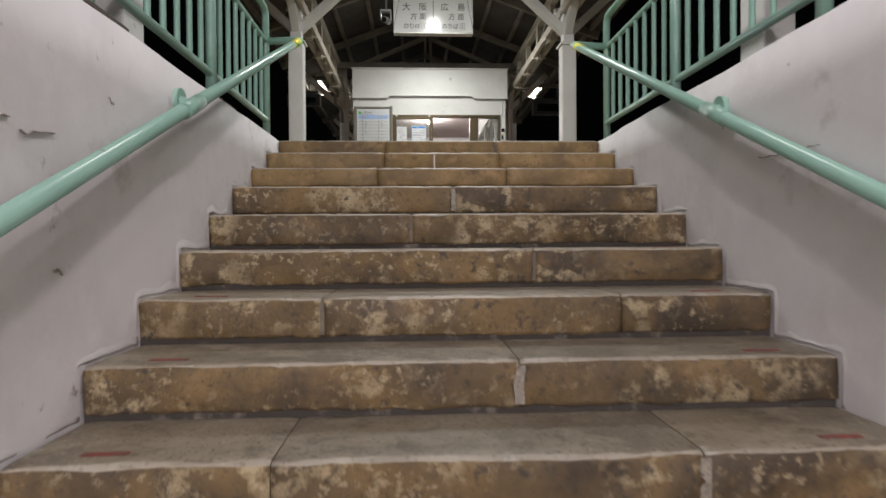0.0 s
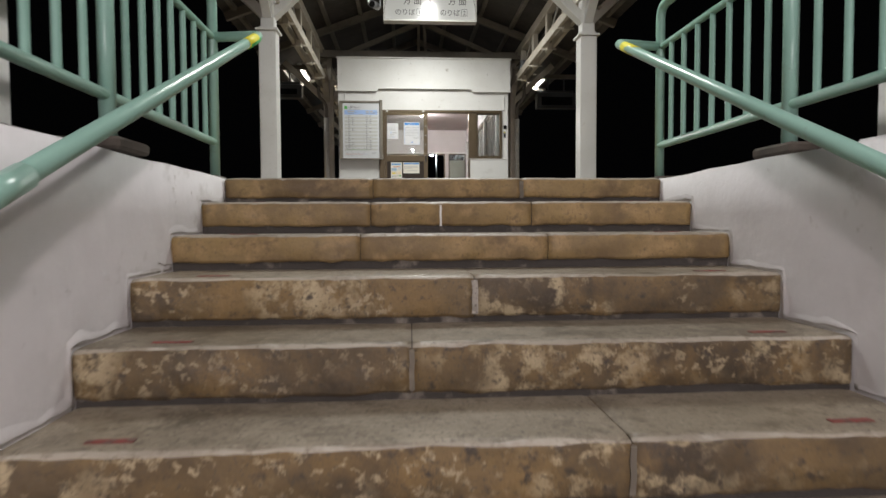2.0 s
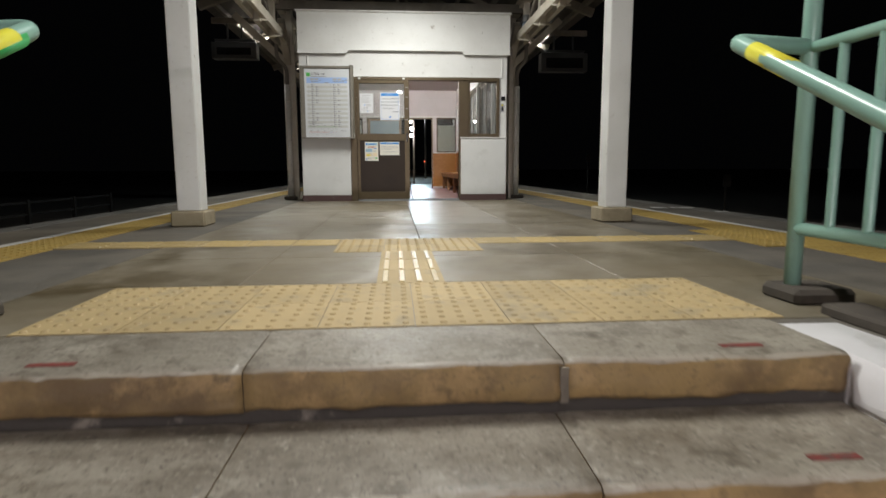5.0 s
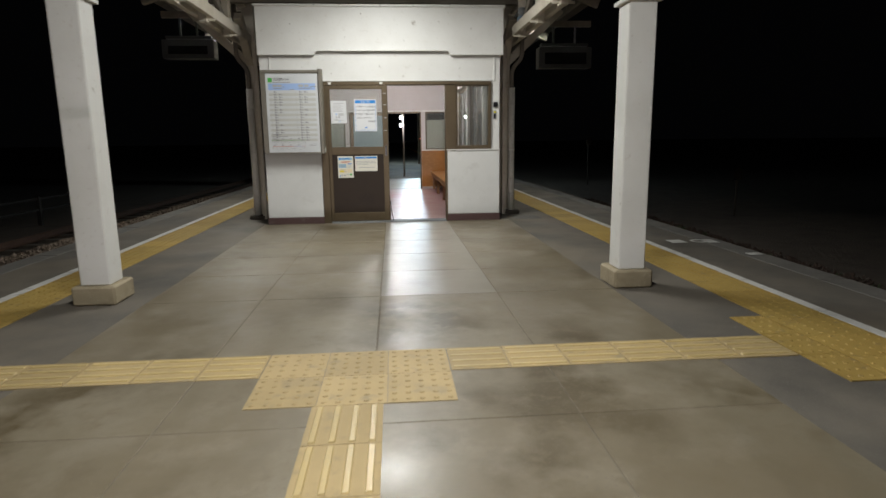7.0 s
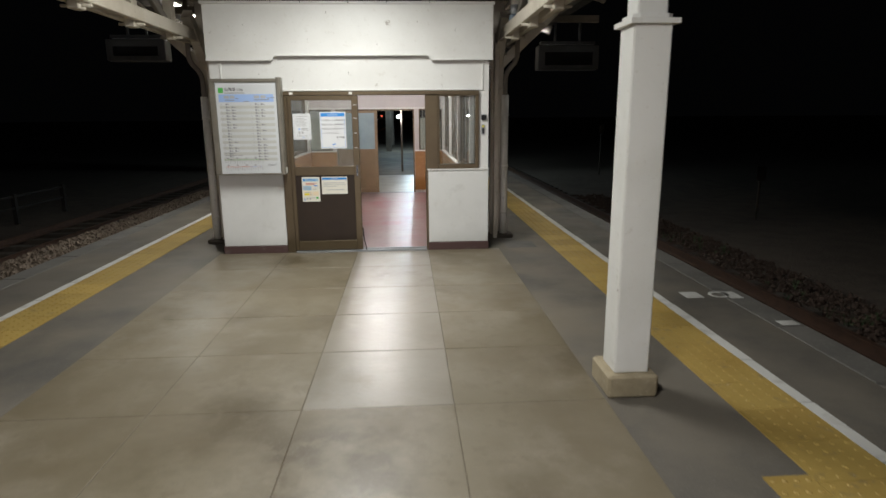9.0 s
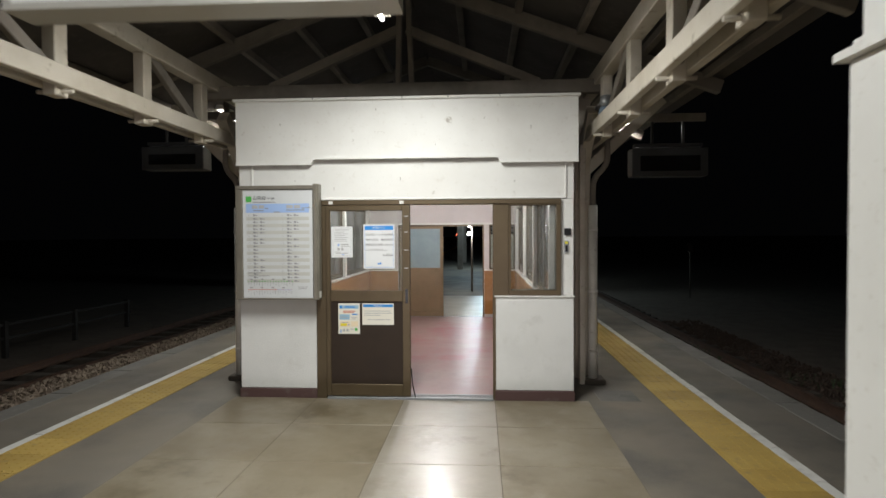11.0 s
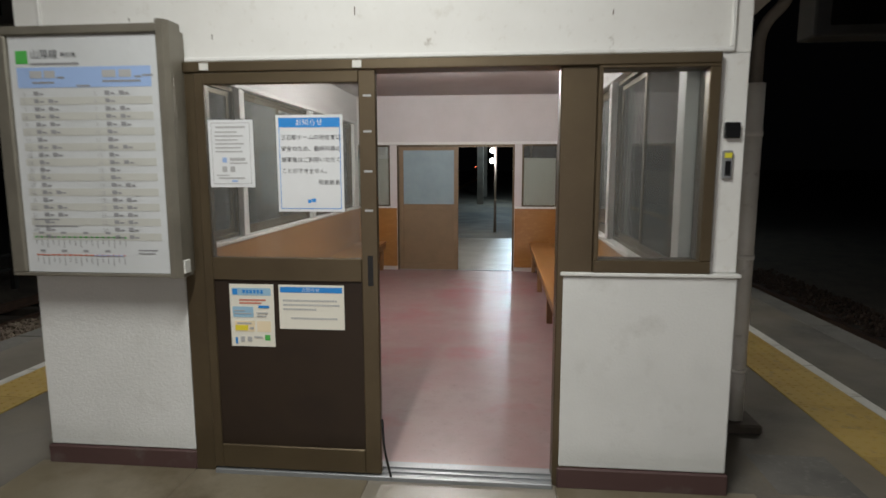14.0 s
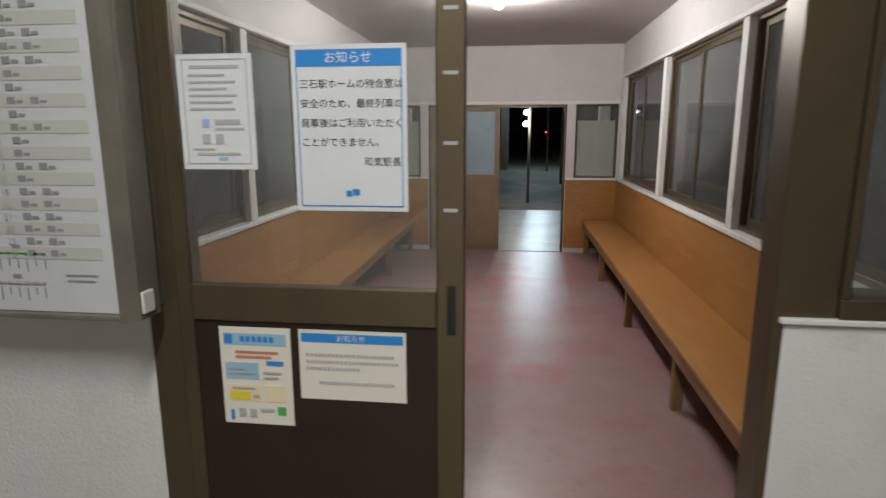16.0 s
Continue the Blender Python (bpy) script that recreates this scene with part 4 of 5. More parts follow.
for nm, x0, x1, y, z0, z1 in (("a", -2.63, -1.895, 12.98, 2.335, 2.60), ("b", 3.02, 3.87, 13.29, 2.226, 2.55)):
    d = thing("display_box", (x0 + x1) / 2, y, z1, "unlit grey train display box hanging from the canopy", "display", "train displays")
    part("case", box(x0, x1, y, y + 0.22, z0, z1, 0.01), "display_case", d)
    part("screen", box(x0 + 0.09, x1 - 0.09, y - 0.004, y + 0.01, z0 + 0.06, z1 - 0.09), "black", d, "dark unlit screen")
    part("top_rail", box(x0 + 0.04, x1 - 0.04, y + 0.06, y + 0.16, z1 + 0.02, z1 + 0.06, 0.006), "display_case", d)
    xg = COL_L if x0 < 0 else COL_R
    part("support_beam", beam((xg, y + 0.11, z1 + 0.36), ((x0 if x0 < 0 else x1), y + 0.11, z1 + 0.36), 0.07, 0.09), "dark_timber", d)
    for q in (x0 + 0.25, x1 - 0.25):
        part("hanger", tube([(q, y + 0.11, z1 - 0.01), (q, y + 0.11, z1 + 0.34)], 0.016, 8), "display_case", d)
dome = thing("dome_lamp", 2.42, 11.85, 2.75, "unlit round glass lamp under the canopy girder", "lamp")
part("holder", tube([(2.42, 11.85, 2.72), (2.42, 11.85, 2.82)], 0.05, 16), "grey_metal", dome, "grey metal holder")
bm = bmesh.new()
bmesh.ops.create_uvsphere(bm, u_segments=20, v_segments=12, radius=0.068)
bmesh.ops.translate(bm, vec=(2.42, 11.85, 2.672), verts=bm.verts)
for f in bm.faces:
    f.smooth = True
part("glass", bm, "display_glass", dome, "dark bluish lamp glass")
bracket = beam((2.42, 11.85, 2.80), (2.42, 12.30, 2.80), 0.03, 0.03)
part("bracket", bracket, "grey_metal", dome)

# ---------------------------------------------------------------- waiting room shell
BX0, BX1, FRONT, BACK = -1.05, 2.15, 11.97, 17.63
IN_L, IN_R, CEIL = -0.86, 1.95, 2.43
FX0, FX1 = -0.30, 2.03

bm = box(BX0, FX0, FRONT - 0.01, FRONT + 0.12, 0.09, 1.90, 0.006)
solid("wall_front_1", bm, "white_wall", "white painted front wall pier of the waiting room", "wall")
solid("wall_front_2", box(1.42, BX1, FRONT - 0.02, FRONT + 0.10, 0.095, 0.975, 0.006), "white_wall", "white painted low wall below the corner window", "wall")
solid("trim_sill", box(1.41, BX1 + 0.008, FRONT - 0.034, FRONT + 0.10, 0.976, 0.992, 0.003), "white_wood", "white painted sill board on the low wall", "trim")
solid("wall_front_3", box(FX1 + 0.003, BX1, FRONT + 0.004, FRONT + 0.12, 0.993, 1.90, 0.004), "white_wood", "white painted corner post of the waiting room", "wall")
solid("wall_front_4", box(BX0, BX1, FRONT + 0.006, FRONT + 0.12, 1.902, 2.84), "white_wood", "white painted upper front wall of the waiting room", "wall")
solid("baseboard_1", box(BX0 - 0.01, FX0 + 0.004, FRONT - 0.022, FRONT + 0.10, -0.004, 0.089, 0.006), "plinth", "dark maroon painted plinth", "baseboard")
solid("baseboard_2", box(1.415, BX1 + 0.01, FRONT - 0.032, FRONT + 0.10, -0.004, 0.094, 0.006), "plinth", "dark maroon painted plinth", "baseboard")
# panel mouldings of the upper wall
bm = box(-0.93, 2.085, FRONT - 0.010, FRONT + 0.006, 1.903, 1.922, 0.004)
box(-0.93, -0.912, FRONT - 0.010, FRONT + 0.006, 1.923, 2.30, 0.004, bm)
box(2.067, 2.085, FRONT - 0.010, FRONT + 0.006, 1.923, 2.30, 0.004, bm)
solid("trim_panel", bm, "white_wood", "white painted panel moulding over the door", "trim")
# the notched valance
out = [(-1.055, 2.855), (2.185, 2.855), (2.185, 2.240), (1.47, 2.240), (1.442, 2.290), (-0.298, 2.290), (-0.33, 2.240), (-1.055, 2.240)]
fascia = solid("trim_valance", prism(out, "y", FRONT - 0.055, FRONT - 0.02), "white_wood", "white painted valance boards with a stepped lower edge", "trim")
lip = [(-1.058, 2.252), (-0.337, 2.252), (-0.305, 2.302), (1.449, 2.302), (1.477, 2.252), (2.188, 2.252), (2.188, 2.236), (1.468, 2.236), (1.440, 2.286), (-0.296, 2.286), (-0.328, 2.236), (-1.058, 2.236)]
part("lower_lip", prism(lip, "y", FRONT - 0.068, FRONT - 0.0555), "white_wood", fascia)
part("top_moulding", box(-1.075, 2.205, FRONT - 0.085, FRONT + 0.0, 2.838, 2.866, 0.006), "white_wood", fascia)
part("side_return", box(2.150, 2.185, FRONT - 0.02, FRONT + 0.30, 2.240, 2.855), "white_wood", fascia)
part("side_return", box(-1.055, -1.051, FRONT - 0.02, FRONT + 0.30, 2.240, 2.855), "white_wood", fascia)

solid("ceiling", box(IN_L - 0.01, IN_R + 0.01, FRONT + 0.12, BACK + 0.12, CEIL, CEIL + 0.06), "room_ceiling", "pale painted waiting room ceiling", "ceiling")
solid("roof_room", box(BX0, BX1, FRONT + 0.13, BACK + 0.12, 2.62, 2.70), "dark_timber", "dark flat roof of the waiting room", "roof")
solid("floor_room", box(BX0 + 0.1, BX1 - 0.1, FRONT + 0.0, BACK + 0.12, -0.10, 0.004), "room_floor", "worn dull red painted concrete floor", "floor")

# side walls with three sliding windows each
WIN = [(12.20, 13.84), (13.93, 15.56), (15.65, 17.42)]


def side_wall(tag, x_in, x_out):
    lo, hi = min(x_in, x_out), max(x_in, x_out)
    y0, y1 = FRONT + 0.121, BACK + 0.0
    bm = box(lo, hi, y0, y1, -0.004, 0.90)
    box(lo, hi, y0, y1, 2.06, 2.62, 0, bm)
    solid("wall_" + tag, bm, "room_wall", "white plastered waiting room wall", "wall")
    s = 1 if x_in > 0 else -1
    solid("wall_panel_" + tag, box(min(x_in, x_in - s * 0.012), max(x_in, x_in - s * 0.012), y0, y1 - 0.013, 0.06, 0.885), "plywood", "varnished orange plywood wainscot", "wainscot")
    solid("trim_" + tag, box(min(x_in + s * 0.1, x_in - s * 0.03), max(x_in + s * 0.1, x_in - s * 0.03), y0, y1 - 0.013, 0.886, 0.915, 0.004), "white_wood", "white painted window sill board", "trim")
    solid("trim_head_" + tag, box(min(x_in + s * 0.1, x_in - s * 0.02), max(x_in + s * 0.1, x_in - s * 0.02), y0, y1 - 0.013, 2.045, 2.075, 0.004), "white_wood", "white painted window head board", "trim")
    for i, (a, b) in enumerate(WIN):
        w = thing("window_%s_%d" % (tag, i + 1), x_in + s * 0.06, a, 0.915, "brown aluminium sliding window, closed against the night", "window", "", "structure")
        xa, xb = x_in + s * 0.03, x_in + s * 0.09
        xa, xb = min(xa, xb), max(xa, xb)
        bm = box(xa, xb, a, b, 0.915, 0.945, 0.003)
        box(xa, xb, a, b, 2.015, 2.045, 0.003, bm)
        box(xa, xb, a, a + 0.03, 0.945, 2.015, 0.003, bm)
        box(xa, xb, b - 0.03, b, 0.945, 2.015, 0.003, bm)
        part("frame", bm, "bronze", w)
        c = (a + b) / 2
        for q, (p0, p1) in enumerate(((a + 0.03, c + 0.03), (c - 0.03, b - 0.03))):
            xs = x_in + s * (0.045 + 0.022 * q)
            bm = box(xs - 0.009, xs + 0.009, p0, p1, 0.945, 0.985)
            box(xs - 0.009, xs + 0.009, p0, p1, 1.98, 2.015, 0, bm)
            box(xs - 0.009, xs + 0.009, p0, p0 + 0.045, 0.985, 1.98, 0, bm)
            box(xs - 0.009, xs + 0.009, p1 - 0.045, p1, 0.985, 1.98, 0, bm)
            sash = part("sash", bm, "bronze", w)
            part("pane", box(xs - 0.002, xs + 0.002, p0 + 0.045, p1 - 0.045, 0.985, 1.98), "glass", sash)
    for i, (a, b) in enumerate(((FRONT + 0.121, 12.20), (13.84, 13.93), (15.56, 15.65), (17.42, BACK - 0.013))):
        bm = box(min(x_in + s * 0.1, x_in - s * 0.012), max(x_in + s * 0.1, x_in - s * 0.012), a, b, 0.916, 2.044, 0.004)
        solid("trim_post_%s_%d" % (tag, i), bm, "white_wood", "white painted post between the windows", "trim")


side_wall("east", IN_R, BX1)
side_wall("west", IN_L, BX0)

# back wall with its sliding door
bm = box(BX0, BX1, BACK, BACK + 0.12, 1.80, 2.62)
box(BX0, -0.90, BACK, BACK + 0.12, -0.004, 1.80, 0, bm)
box(-0.40, -0.30, BACK, BACK + 0.12, -0.004, 1.80, 0, bm)
box(1.34, 1.44, BACK, BACK + 0.12, -0.004, 1.80, 0, bm)
box(1.93, BX1, BACK, BACK + 0.12, -0.004, 1.80, 0, bm)
box(-0.90, -0.40, BACK, BACK + 0.12, -0.004, 0.90, 0, bm)
box(1.44, 1.93, BACK, BACK + 0.12, -0.004, 0.90, 0, bm)
solid("wall_back", bm, "room_wall", "white plastered back wall of the waiting room", "wall")
solid("trim_back", box(IN_L, IN_R, BACK - 0.02, BACK - 0.001, 1.765, 1.80, 0.004), "white_wood", "white painted rail over the back door", "trim")
for k, (a, b) in enumerate(((IN_L, -0.305), (1.345, IN_R))):
    solid("wall_panel_back_%d" % (k + 1), box(a, b, BACK - 0.012, BACK - 0.001, 0.06, 0.885), "plywood", "varnished orange plywood wainscot", "wainscot")
    solid("trim_back_sill_%d" % (k + 1), box(a, b, BACK - 0.025, BACK - 0.001, 0.886, 0.912, 0.004), "white_wood", "white painted window sill board", "trim")
for k, (a, b) in enumerate(((-0.90, -0.40), (1.44, 1.93))):
    w = thing("window_back_%d" % (k + 1), a, BACK, 0.9, "fixed window with a pale lowered blind", "window", "", "structure")
    bm = box(a, b, BACK + 0.02, BACK + 0.06, 0.90, 0.93, 0.003)
    box(a, b, BACK + 0.02, BACK + 0.06, 1.74, 1.80, 0.003, bm)
    box(a, a + 0.025, BACK + 0.02, BACK + 0.06, 0.93, 1.74, 0.003, bm)
    box(b - 0.025, b, BACK + 0.02, BACK + 0.06, 0.93, 1.74, 0.003, bm)
    part("frame", bm, "bronze", w)
    part("pane", box(a + 0.025, b - 0.025, BACK + 0.035, BACK + 0.039, 0.93, 1.74), "glass", w)
    part("blind", box(a + 0.03, b - 0.03, BACK + 0.05, BACK + 0.056, 0.935, 1.58), "blind", w, "pale cream blind")
bd = thing("door_back", 0.1, BACK, 0.0, "tan sliding door with a pale blue glass upper half, half open", "door", "", "structure")
bm = box(-0.30, 1.34, BACK + 0.0, BACK + 0.10, 1.735, 1.765)
box(-0.30, -0.275, BACK + 0.0, BACK + 0.10, 0.0, 1.735, 0, bm)
box(1.315, 1.34, BACK + 0.0, BACK + 0.10, 0.0, 1.735, 0, bm)
part("frame", bm, "bronze", bd)
leaf = box(-0.275, -0.215, BACK + 0.03, BACK + 0.06, 0.01, 1.735, 0.004)
box(0.50, 0.56, BACK + 0.03, BACK + 0.06, 0.01, 1.735, 0.004, leaf)
box(-0.215, 0.50, BACK + 0.03, BACK + 0.06, 1.69, 1.735, 0.004, leaf)
box(-0.215, 0.50, BACK + 0.03, BACK + 0.06, 0.86, 0.94, 0.004, leaf)
box(-0.215, 0.50, BACK + 0.03, BACK + 0.06, 0.01, 0.10, 0.004, leaf)
leaf = part("leaf", leaf, "beige_panel", bd)
part("pane", box(-0.215, 0.50, BACK + 0.043, BACK + 0.048, 0.94, 1.69), "frosted", leaf, "pale blue frosted glass")
part("panel", box(-0.215, 0.50, BACK + 0.04, BACK + 0.05, 0.10, 0.86), "beige_panel", leaf)
part("sill_rail", box(-0.30, 1.34, BACK + 0.0, BACK + 0.10, -0.004, 0.010), "grey_metal", bd)

# front door, its frame and the corner window
fd = thing("door_front", 0.6, FRONT, 0.0, "brown aluminium front frame with a sliding door, half open", "door", "", "structure")
Y0, Y1 = FRONT - 0.035, FRONT + 0.10
bm = box(FX0 + 0.008, FX1, Y0, Y1, 1.855, 1.899, 0.004)
box(FX0 + 0.005, -0.195, Y0 + 0.012, Y1, 0.0, 1.854, 0.004, bm)
part("frame", bm, "bronze", fd)
part("mullion", box(1.395, 1.545, FRONT - 0.017, Y1, 0.0, 1.854, 0.004), "bronze", fd)
part("sill_rail", box(-0.19, 1.395, Y0 - 0.015, Y1, -0.004, 0.022, 0.003), "grey_metal", fd)
part("sill_track", box(-0.19, 1.395, Y0 + 0.02, Y0 + 0.03, 0.022, 0.03), "grey_metal", fd)
part("sill_track", box(-0.19, 1.395, Y0 + 0.065, Y0 + 0.075, 0.022, 0.03), "grey_metal", fd)
LY0, LY1 = FRONT - 0.045, FRONT - 0.012
leaf = box(-0.193, -0.150, LY0, LY1, 0.03, 1.85, 0.004)
box(0.540, 0.615, LY0, LY1, 0.03, 1.85, 0.004, leaf)
box(-0.150, 0.540, LY0, LY1, 1.80, 1.85, 0.004, leaf)
box(-0.150, 0.540, LY0, LY1, 0.935, 1.04, 0.004, leaf)
box(-0.150, 0.540, LY0, LY1, 0.03, 0.145, 0.004, leaf)
leaf = part("leaf", leaf, "bronze", fd, "brown aluminium sliding door leaf")
part("pane", box(-0.150, 0.540, LY0 + 0.014, LY0 + 0.018, 1.04, 1.80), "glass", leaf, "clear glass pane")
part("panel", box(-0.150, 0.540, LY0 + 0.010, LY0 + 0.020, 0.145, 0.935), "bronze_panel", leaf, "dark brown door panel")
hnd = box(0.568, 0.592, LY0 - 0.003, LY0 + 0.001, 0.92, 1.055)
part("handle", hnd, "black", leaf, "dark recessed pull")
bm = bmesh.new()
for z in (1.74, 1.59, 1.42, 1.25):
    flat(0.560, 0.596, z, z + 0.009, LY0 - 0.0005, bm)
part("tape", bm, "grey_ink", leaf, "strips of pale tape")
bm = box(-0.165, -0.125, Y0 - 0.004, Y0 + 0.004, 1.862, 1.892)
box(0.515, 0.555, Y0 - 0.004, Y0 + 0.004, 1.862, 1.892, 0, bm)
part("clip", bm, "lamp_case", fd, "small pale clips on the frame head")
part("cord", tube(bend([(0.622, FRONT - 0.05, 0.30), (0.63, FRONT - 0.055, 0.16), (0.66, FRONT - 0.06, 0.03)], 0.05), 0.006, 6), "black", fd, "loose black cord")
cw = thing("window_corner", 1.8, FRONT, 1.0, "brown aluminium corner window beside the door", "window", "", "structure")
part("bottom_rail", box(1.545, FX1, Y0 + 0.002, Y1, 0.993, 1.045, 0.004), "bronze", cw)
part("top_rail", box(1.545, FX1, Y0 + 0.002, Y1, 1.842, 1.854, 0.002), "bronze", cw)
part("stile", box(1.545, 1.565, Y0 + 0.002, Y1, 1.045, 1.842, 0.003), "bronze", cw)
part("stile", box(1.985, FX1, Y0 + 0.002, Y1, 1.045, 1.842, 0.004), "bronze", cw)
part("pane", box(1.565, 1.985, FRONT + 0.02, FRONT + 0.024, 1.045, 1.842), "glass", cw)

# benches round the walls
for s, xw in ((1, IN_R - 0.013), (-1, IN_L + 0.013)):
    xf = xw - s * 0.385
    b = thing("bench", (xw + xf) / 2, 15, 0.004, "long varnished plywood wall bench on square legs", "bench", "waiting room benches")
    x0, x1 = min(xw, xf), max(xw, xf)
    part("seat", box(x0, x1, FRONT + 0.16, BACK - 0.014, 0.385, 0.41, 0.004), "plywood", b)
    part("apron", box(min(xf + s * 0.012, xf + s * 0.035), max(xf + s * 0.012, xf + s * 0.035), FRONT + 0.16, BACK - 0.014, 0.31, 0.384, 0.003), "bench_leg", b)
    for y in (12.25, 13.47, 14.83, 16.25, 17.55):
        part("leg", box(min(xf + s * 0.036, xf + s * 0.09), max(xf + s * 0.036, xf + s * 0.09), y - 0.028, y + 0.028, 0.004, 0.384, 0.004), "bench_leg", b)
        part("bearer", box(min(xf + s * 0.09, xw), max(xf + s * 0.09, xw), y - 0.02, y + 0.02, 0.34, 0.384), "bench_leg", b)
    part("wall_cleat", box(min(xw - s * 0.02, xw), max(xw - s * 0.02, xw), FRONT + 0.16, BACK - 0.014, 0.004, 0.07), "plinth", b)

lamp = thing("ceiling_lamp", 0.6, 14.95, CEIL, "round glowing ceiling lamp in the waiting room", "lamp")
# added disc that keeps the bulb's hot spot off the ceiling
part("reflector", tube([(0.6, 14.95, CEIL), (0.6, 14.95, CEIL - 0.018)], 0.10, 24), "lamp_case", lamp, "round white plate added to shade the ceiling")
part("holder", tube([(0.6, 14.95, CEIL - 0.018), (0.6, 14.95, CEIL - 0.04)], 0.04, 16), "lamp_case", lamp)
bm = bmesh.new()
bmesh.ops.create_uvsphere(bm, u_segments=16, v_segments=10, radius=0.042)
bmesh.ops.translate(bm, vec=(0.6, 14.95, CEILING_LAMP_Z), verts=bm.verts)
g = part("globe", bm, "globe", lamp, "bright lamp glass")
g.visible_shadow = False

# ---------------------------------------------------------------- on the front
TX0, TX1, TY, TZ0, TZ1 = -1.02, -0.235, 11.80, 0.965, 2.035
tb = thing("timetable_board", (TX0 + TX1) / 2, TY, TZ0, "wall case with a printed train timetable", "timetable")
part("case", box(TX0 + 0.01, TX1 - 0.01, TY + 0.03, FRONT - 0.011, TZ0 + 0.01, TZ1 - 0.01), "alu", tb)
bm = box(TX0, TX1, TY, TY + 0.03, TZ0, TZ0 + 0.014, 0.003)
box(TX0, TX1, TY, TY + 0.03, TZ1 - 0.036, TZ1, 0.004, bm)
box(TX0, TX0 + 0.062, TY, TY + 0.03, TZ0 + 0.014, TZ1 - 0.036, 0.004, bm)
part("frame", bm, "alu", tb)
part("side_tube", prism([(TX1 - 0.05, TY + 0.01), (TX1 - 0.035, TY - 0.012), (TX1 - 0.008, TY - 0.012), (TX1 + 0.008, TY + 0.012), (TX1 + 0.008, TY + 0.10), (TX1 - 0.05, TY + 0.10)], "z", TZ0, TZ1 + 0.012), "alu", tb, "rounded bronze side profile")
part("catch", box(TX1 + 0.0, TX1 + 0.014, TY + 0.02, TY + 0.07, TZ0 + 0.015, TZ0 + 0.075, 0.003), "lamp_case", tb, "white plastic catch")
PX0, PX1, PZ0, PZ1, PY = TX0 + 0.064, TX1 - 0.054, TZ0 + 0.016, TZ1 - 0.038, TY + 0.020
sheet = part("sheet", flat(PX0, PX1, PZ0, PZ1, PY), "paper_grey", tb, "white printed timetable sheet")
PY -= 0.0016
PW = PX1 - PX0
part("route_mark", flat(PX0 + 0.03, PX0 + 0.085, PZ1 - 0.115, PZ1 - 0.06, PY), "leaf_green", tb, "green square")
lettering("title_words", "山陽線", 0.042, PX0 + 0.098, PY - 0.001, PZ1 - 0.092, "ink", tb, "LEFT")
lettering("title_words", "時刻表", 0.024, PX0 + 0.235, PY - 0.001, PZ1 - 0.09, "ink", tb, "LEFT")
bm = flat(PX0 + 0.03, PX1 - 0.03, PZ1 - 0.215, PZ1 - 0.13, PY)
part("header_band", bm, "pale_blue", tb)
ink, grey = bmesh.new(), bmesh.new()
for x0, w in ((0.09, 0.055), (0.155, 0.05), (0.42, 0.06), (0.495, 0.055)):
    flat(PX0 + x0, PX0 + x0 + w, PZ1 - 0.175, PZ1 - 0.145, PY - 0.0013, ink)
for x0, w, z in ((0.215, 0.03, 0.17), (0.565, 0.03, 0.17), (0.10, 0.10, 0.19), (0.42, 0.17, 0.187), (0.30, 0.06, 0.205), (0.098, 0.22, 0.112), (0.6, 0.06, 0.165)):
    flat(PX0 + x0, min(PX0 + x0 + w, PX1 - 0.02), PZ1 - z - 0.008, PZ1 - z, PY - 0.0013, grey)
ROW = 0.0325
for r in range(20):
    zt = PZ1 - 0.222 - ROW * r
    if r % 2:
        part("row_band", flat(PX0 + 0.035, PX1 - 0.03, zt - ROW, zt, PY), "band", tb)
    for col in (0.045, 0.37):
        lettering("hour_number", str((5 + r) if r < 19 else 0), 0.025, PX0 + col + 0.012, PY - 0.003, zt - ROW * 0.85, "grey_ink", tb)
        for k in range(random.choice((1, 1, 2)) if col < 0.1 else random.choice((1, 2, 2))):
            xx = PX0 + col + 0.055 + 0.065 * k
            flat(xx, xx + 0.022, zt - ROW * 0.75, zt - ROW * 0.25, PY - 0.0013, grey)
            flat(xx + 0.026, xx + 0.044, zt - ROW * 0.70, zt - ROW * 0.48, PY - 0.0013, grey)
tagged(part("print_line", ink, "grey_ink", tb), kind="stuff")
for z, m, n0, n1 in ((0.155, "leaf_green", 0.05, 0.47), (0.075, "route_red", 0.05, 0.46)):
    bm = flat(PX0 + n0, PX0 + n1, PZ0 + z, PZ0 + z + 0.004, PY)
    for k in range(17):
        q = PX0 + n0 + (n1 - n0) * k / 16
        flat(q - 0.004, q + 0.004, PZ0 + z - 0.002, PZ0 + z + 0.006, PY - 0.0013, bm)
        flat(q - 0.0015, q + 0.0015, PZ0 + z - 0.030 - 0.008 * (k % 3), PZ0 + z - 0.010, PY - 0.0013, grey)
        if k % 4 == 1:
            flat(q - 0.012, q + 0.012, PZ0 + z + 0.016, PZ0 + z + 0.026, PY - 0.0013, grey)
    part("route_line", bm, m, tb)
bm = flat(PX0 + 0.32, PX0 + 0.46, PZ0 + 0.0755, PZ0 + 0.0785, PY - 0.0026)
part("route_line", bm, "pale_blue", tb)
flat(PX1 - 0.14, PX1 - 0.05, PZ0 + 0.10, PZ0 + 0.104, PY - 0.0013, grey)
flat(PX1 - 0.14, PX1 - 0.06, PZ0 + 0.085, PZ0 + 0.089, PY - 0.0013, grey)
flat(PX0 + 0.05, PX0 + 0.17, PZ0 + 0.232, PZ0 + 0.238, PY - 0.0013, grey)
flat(PX0 + 0.05, PX0 + 0.25, PZ0 + 0.204, PZ0 + 0.209, PY - 0.0013, grey)
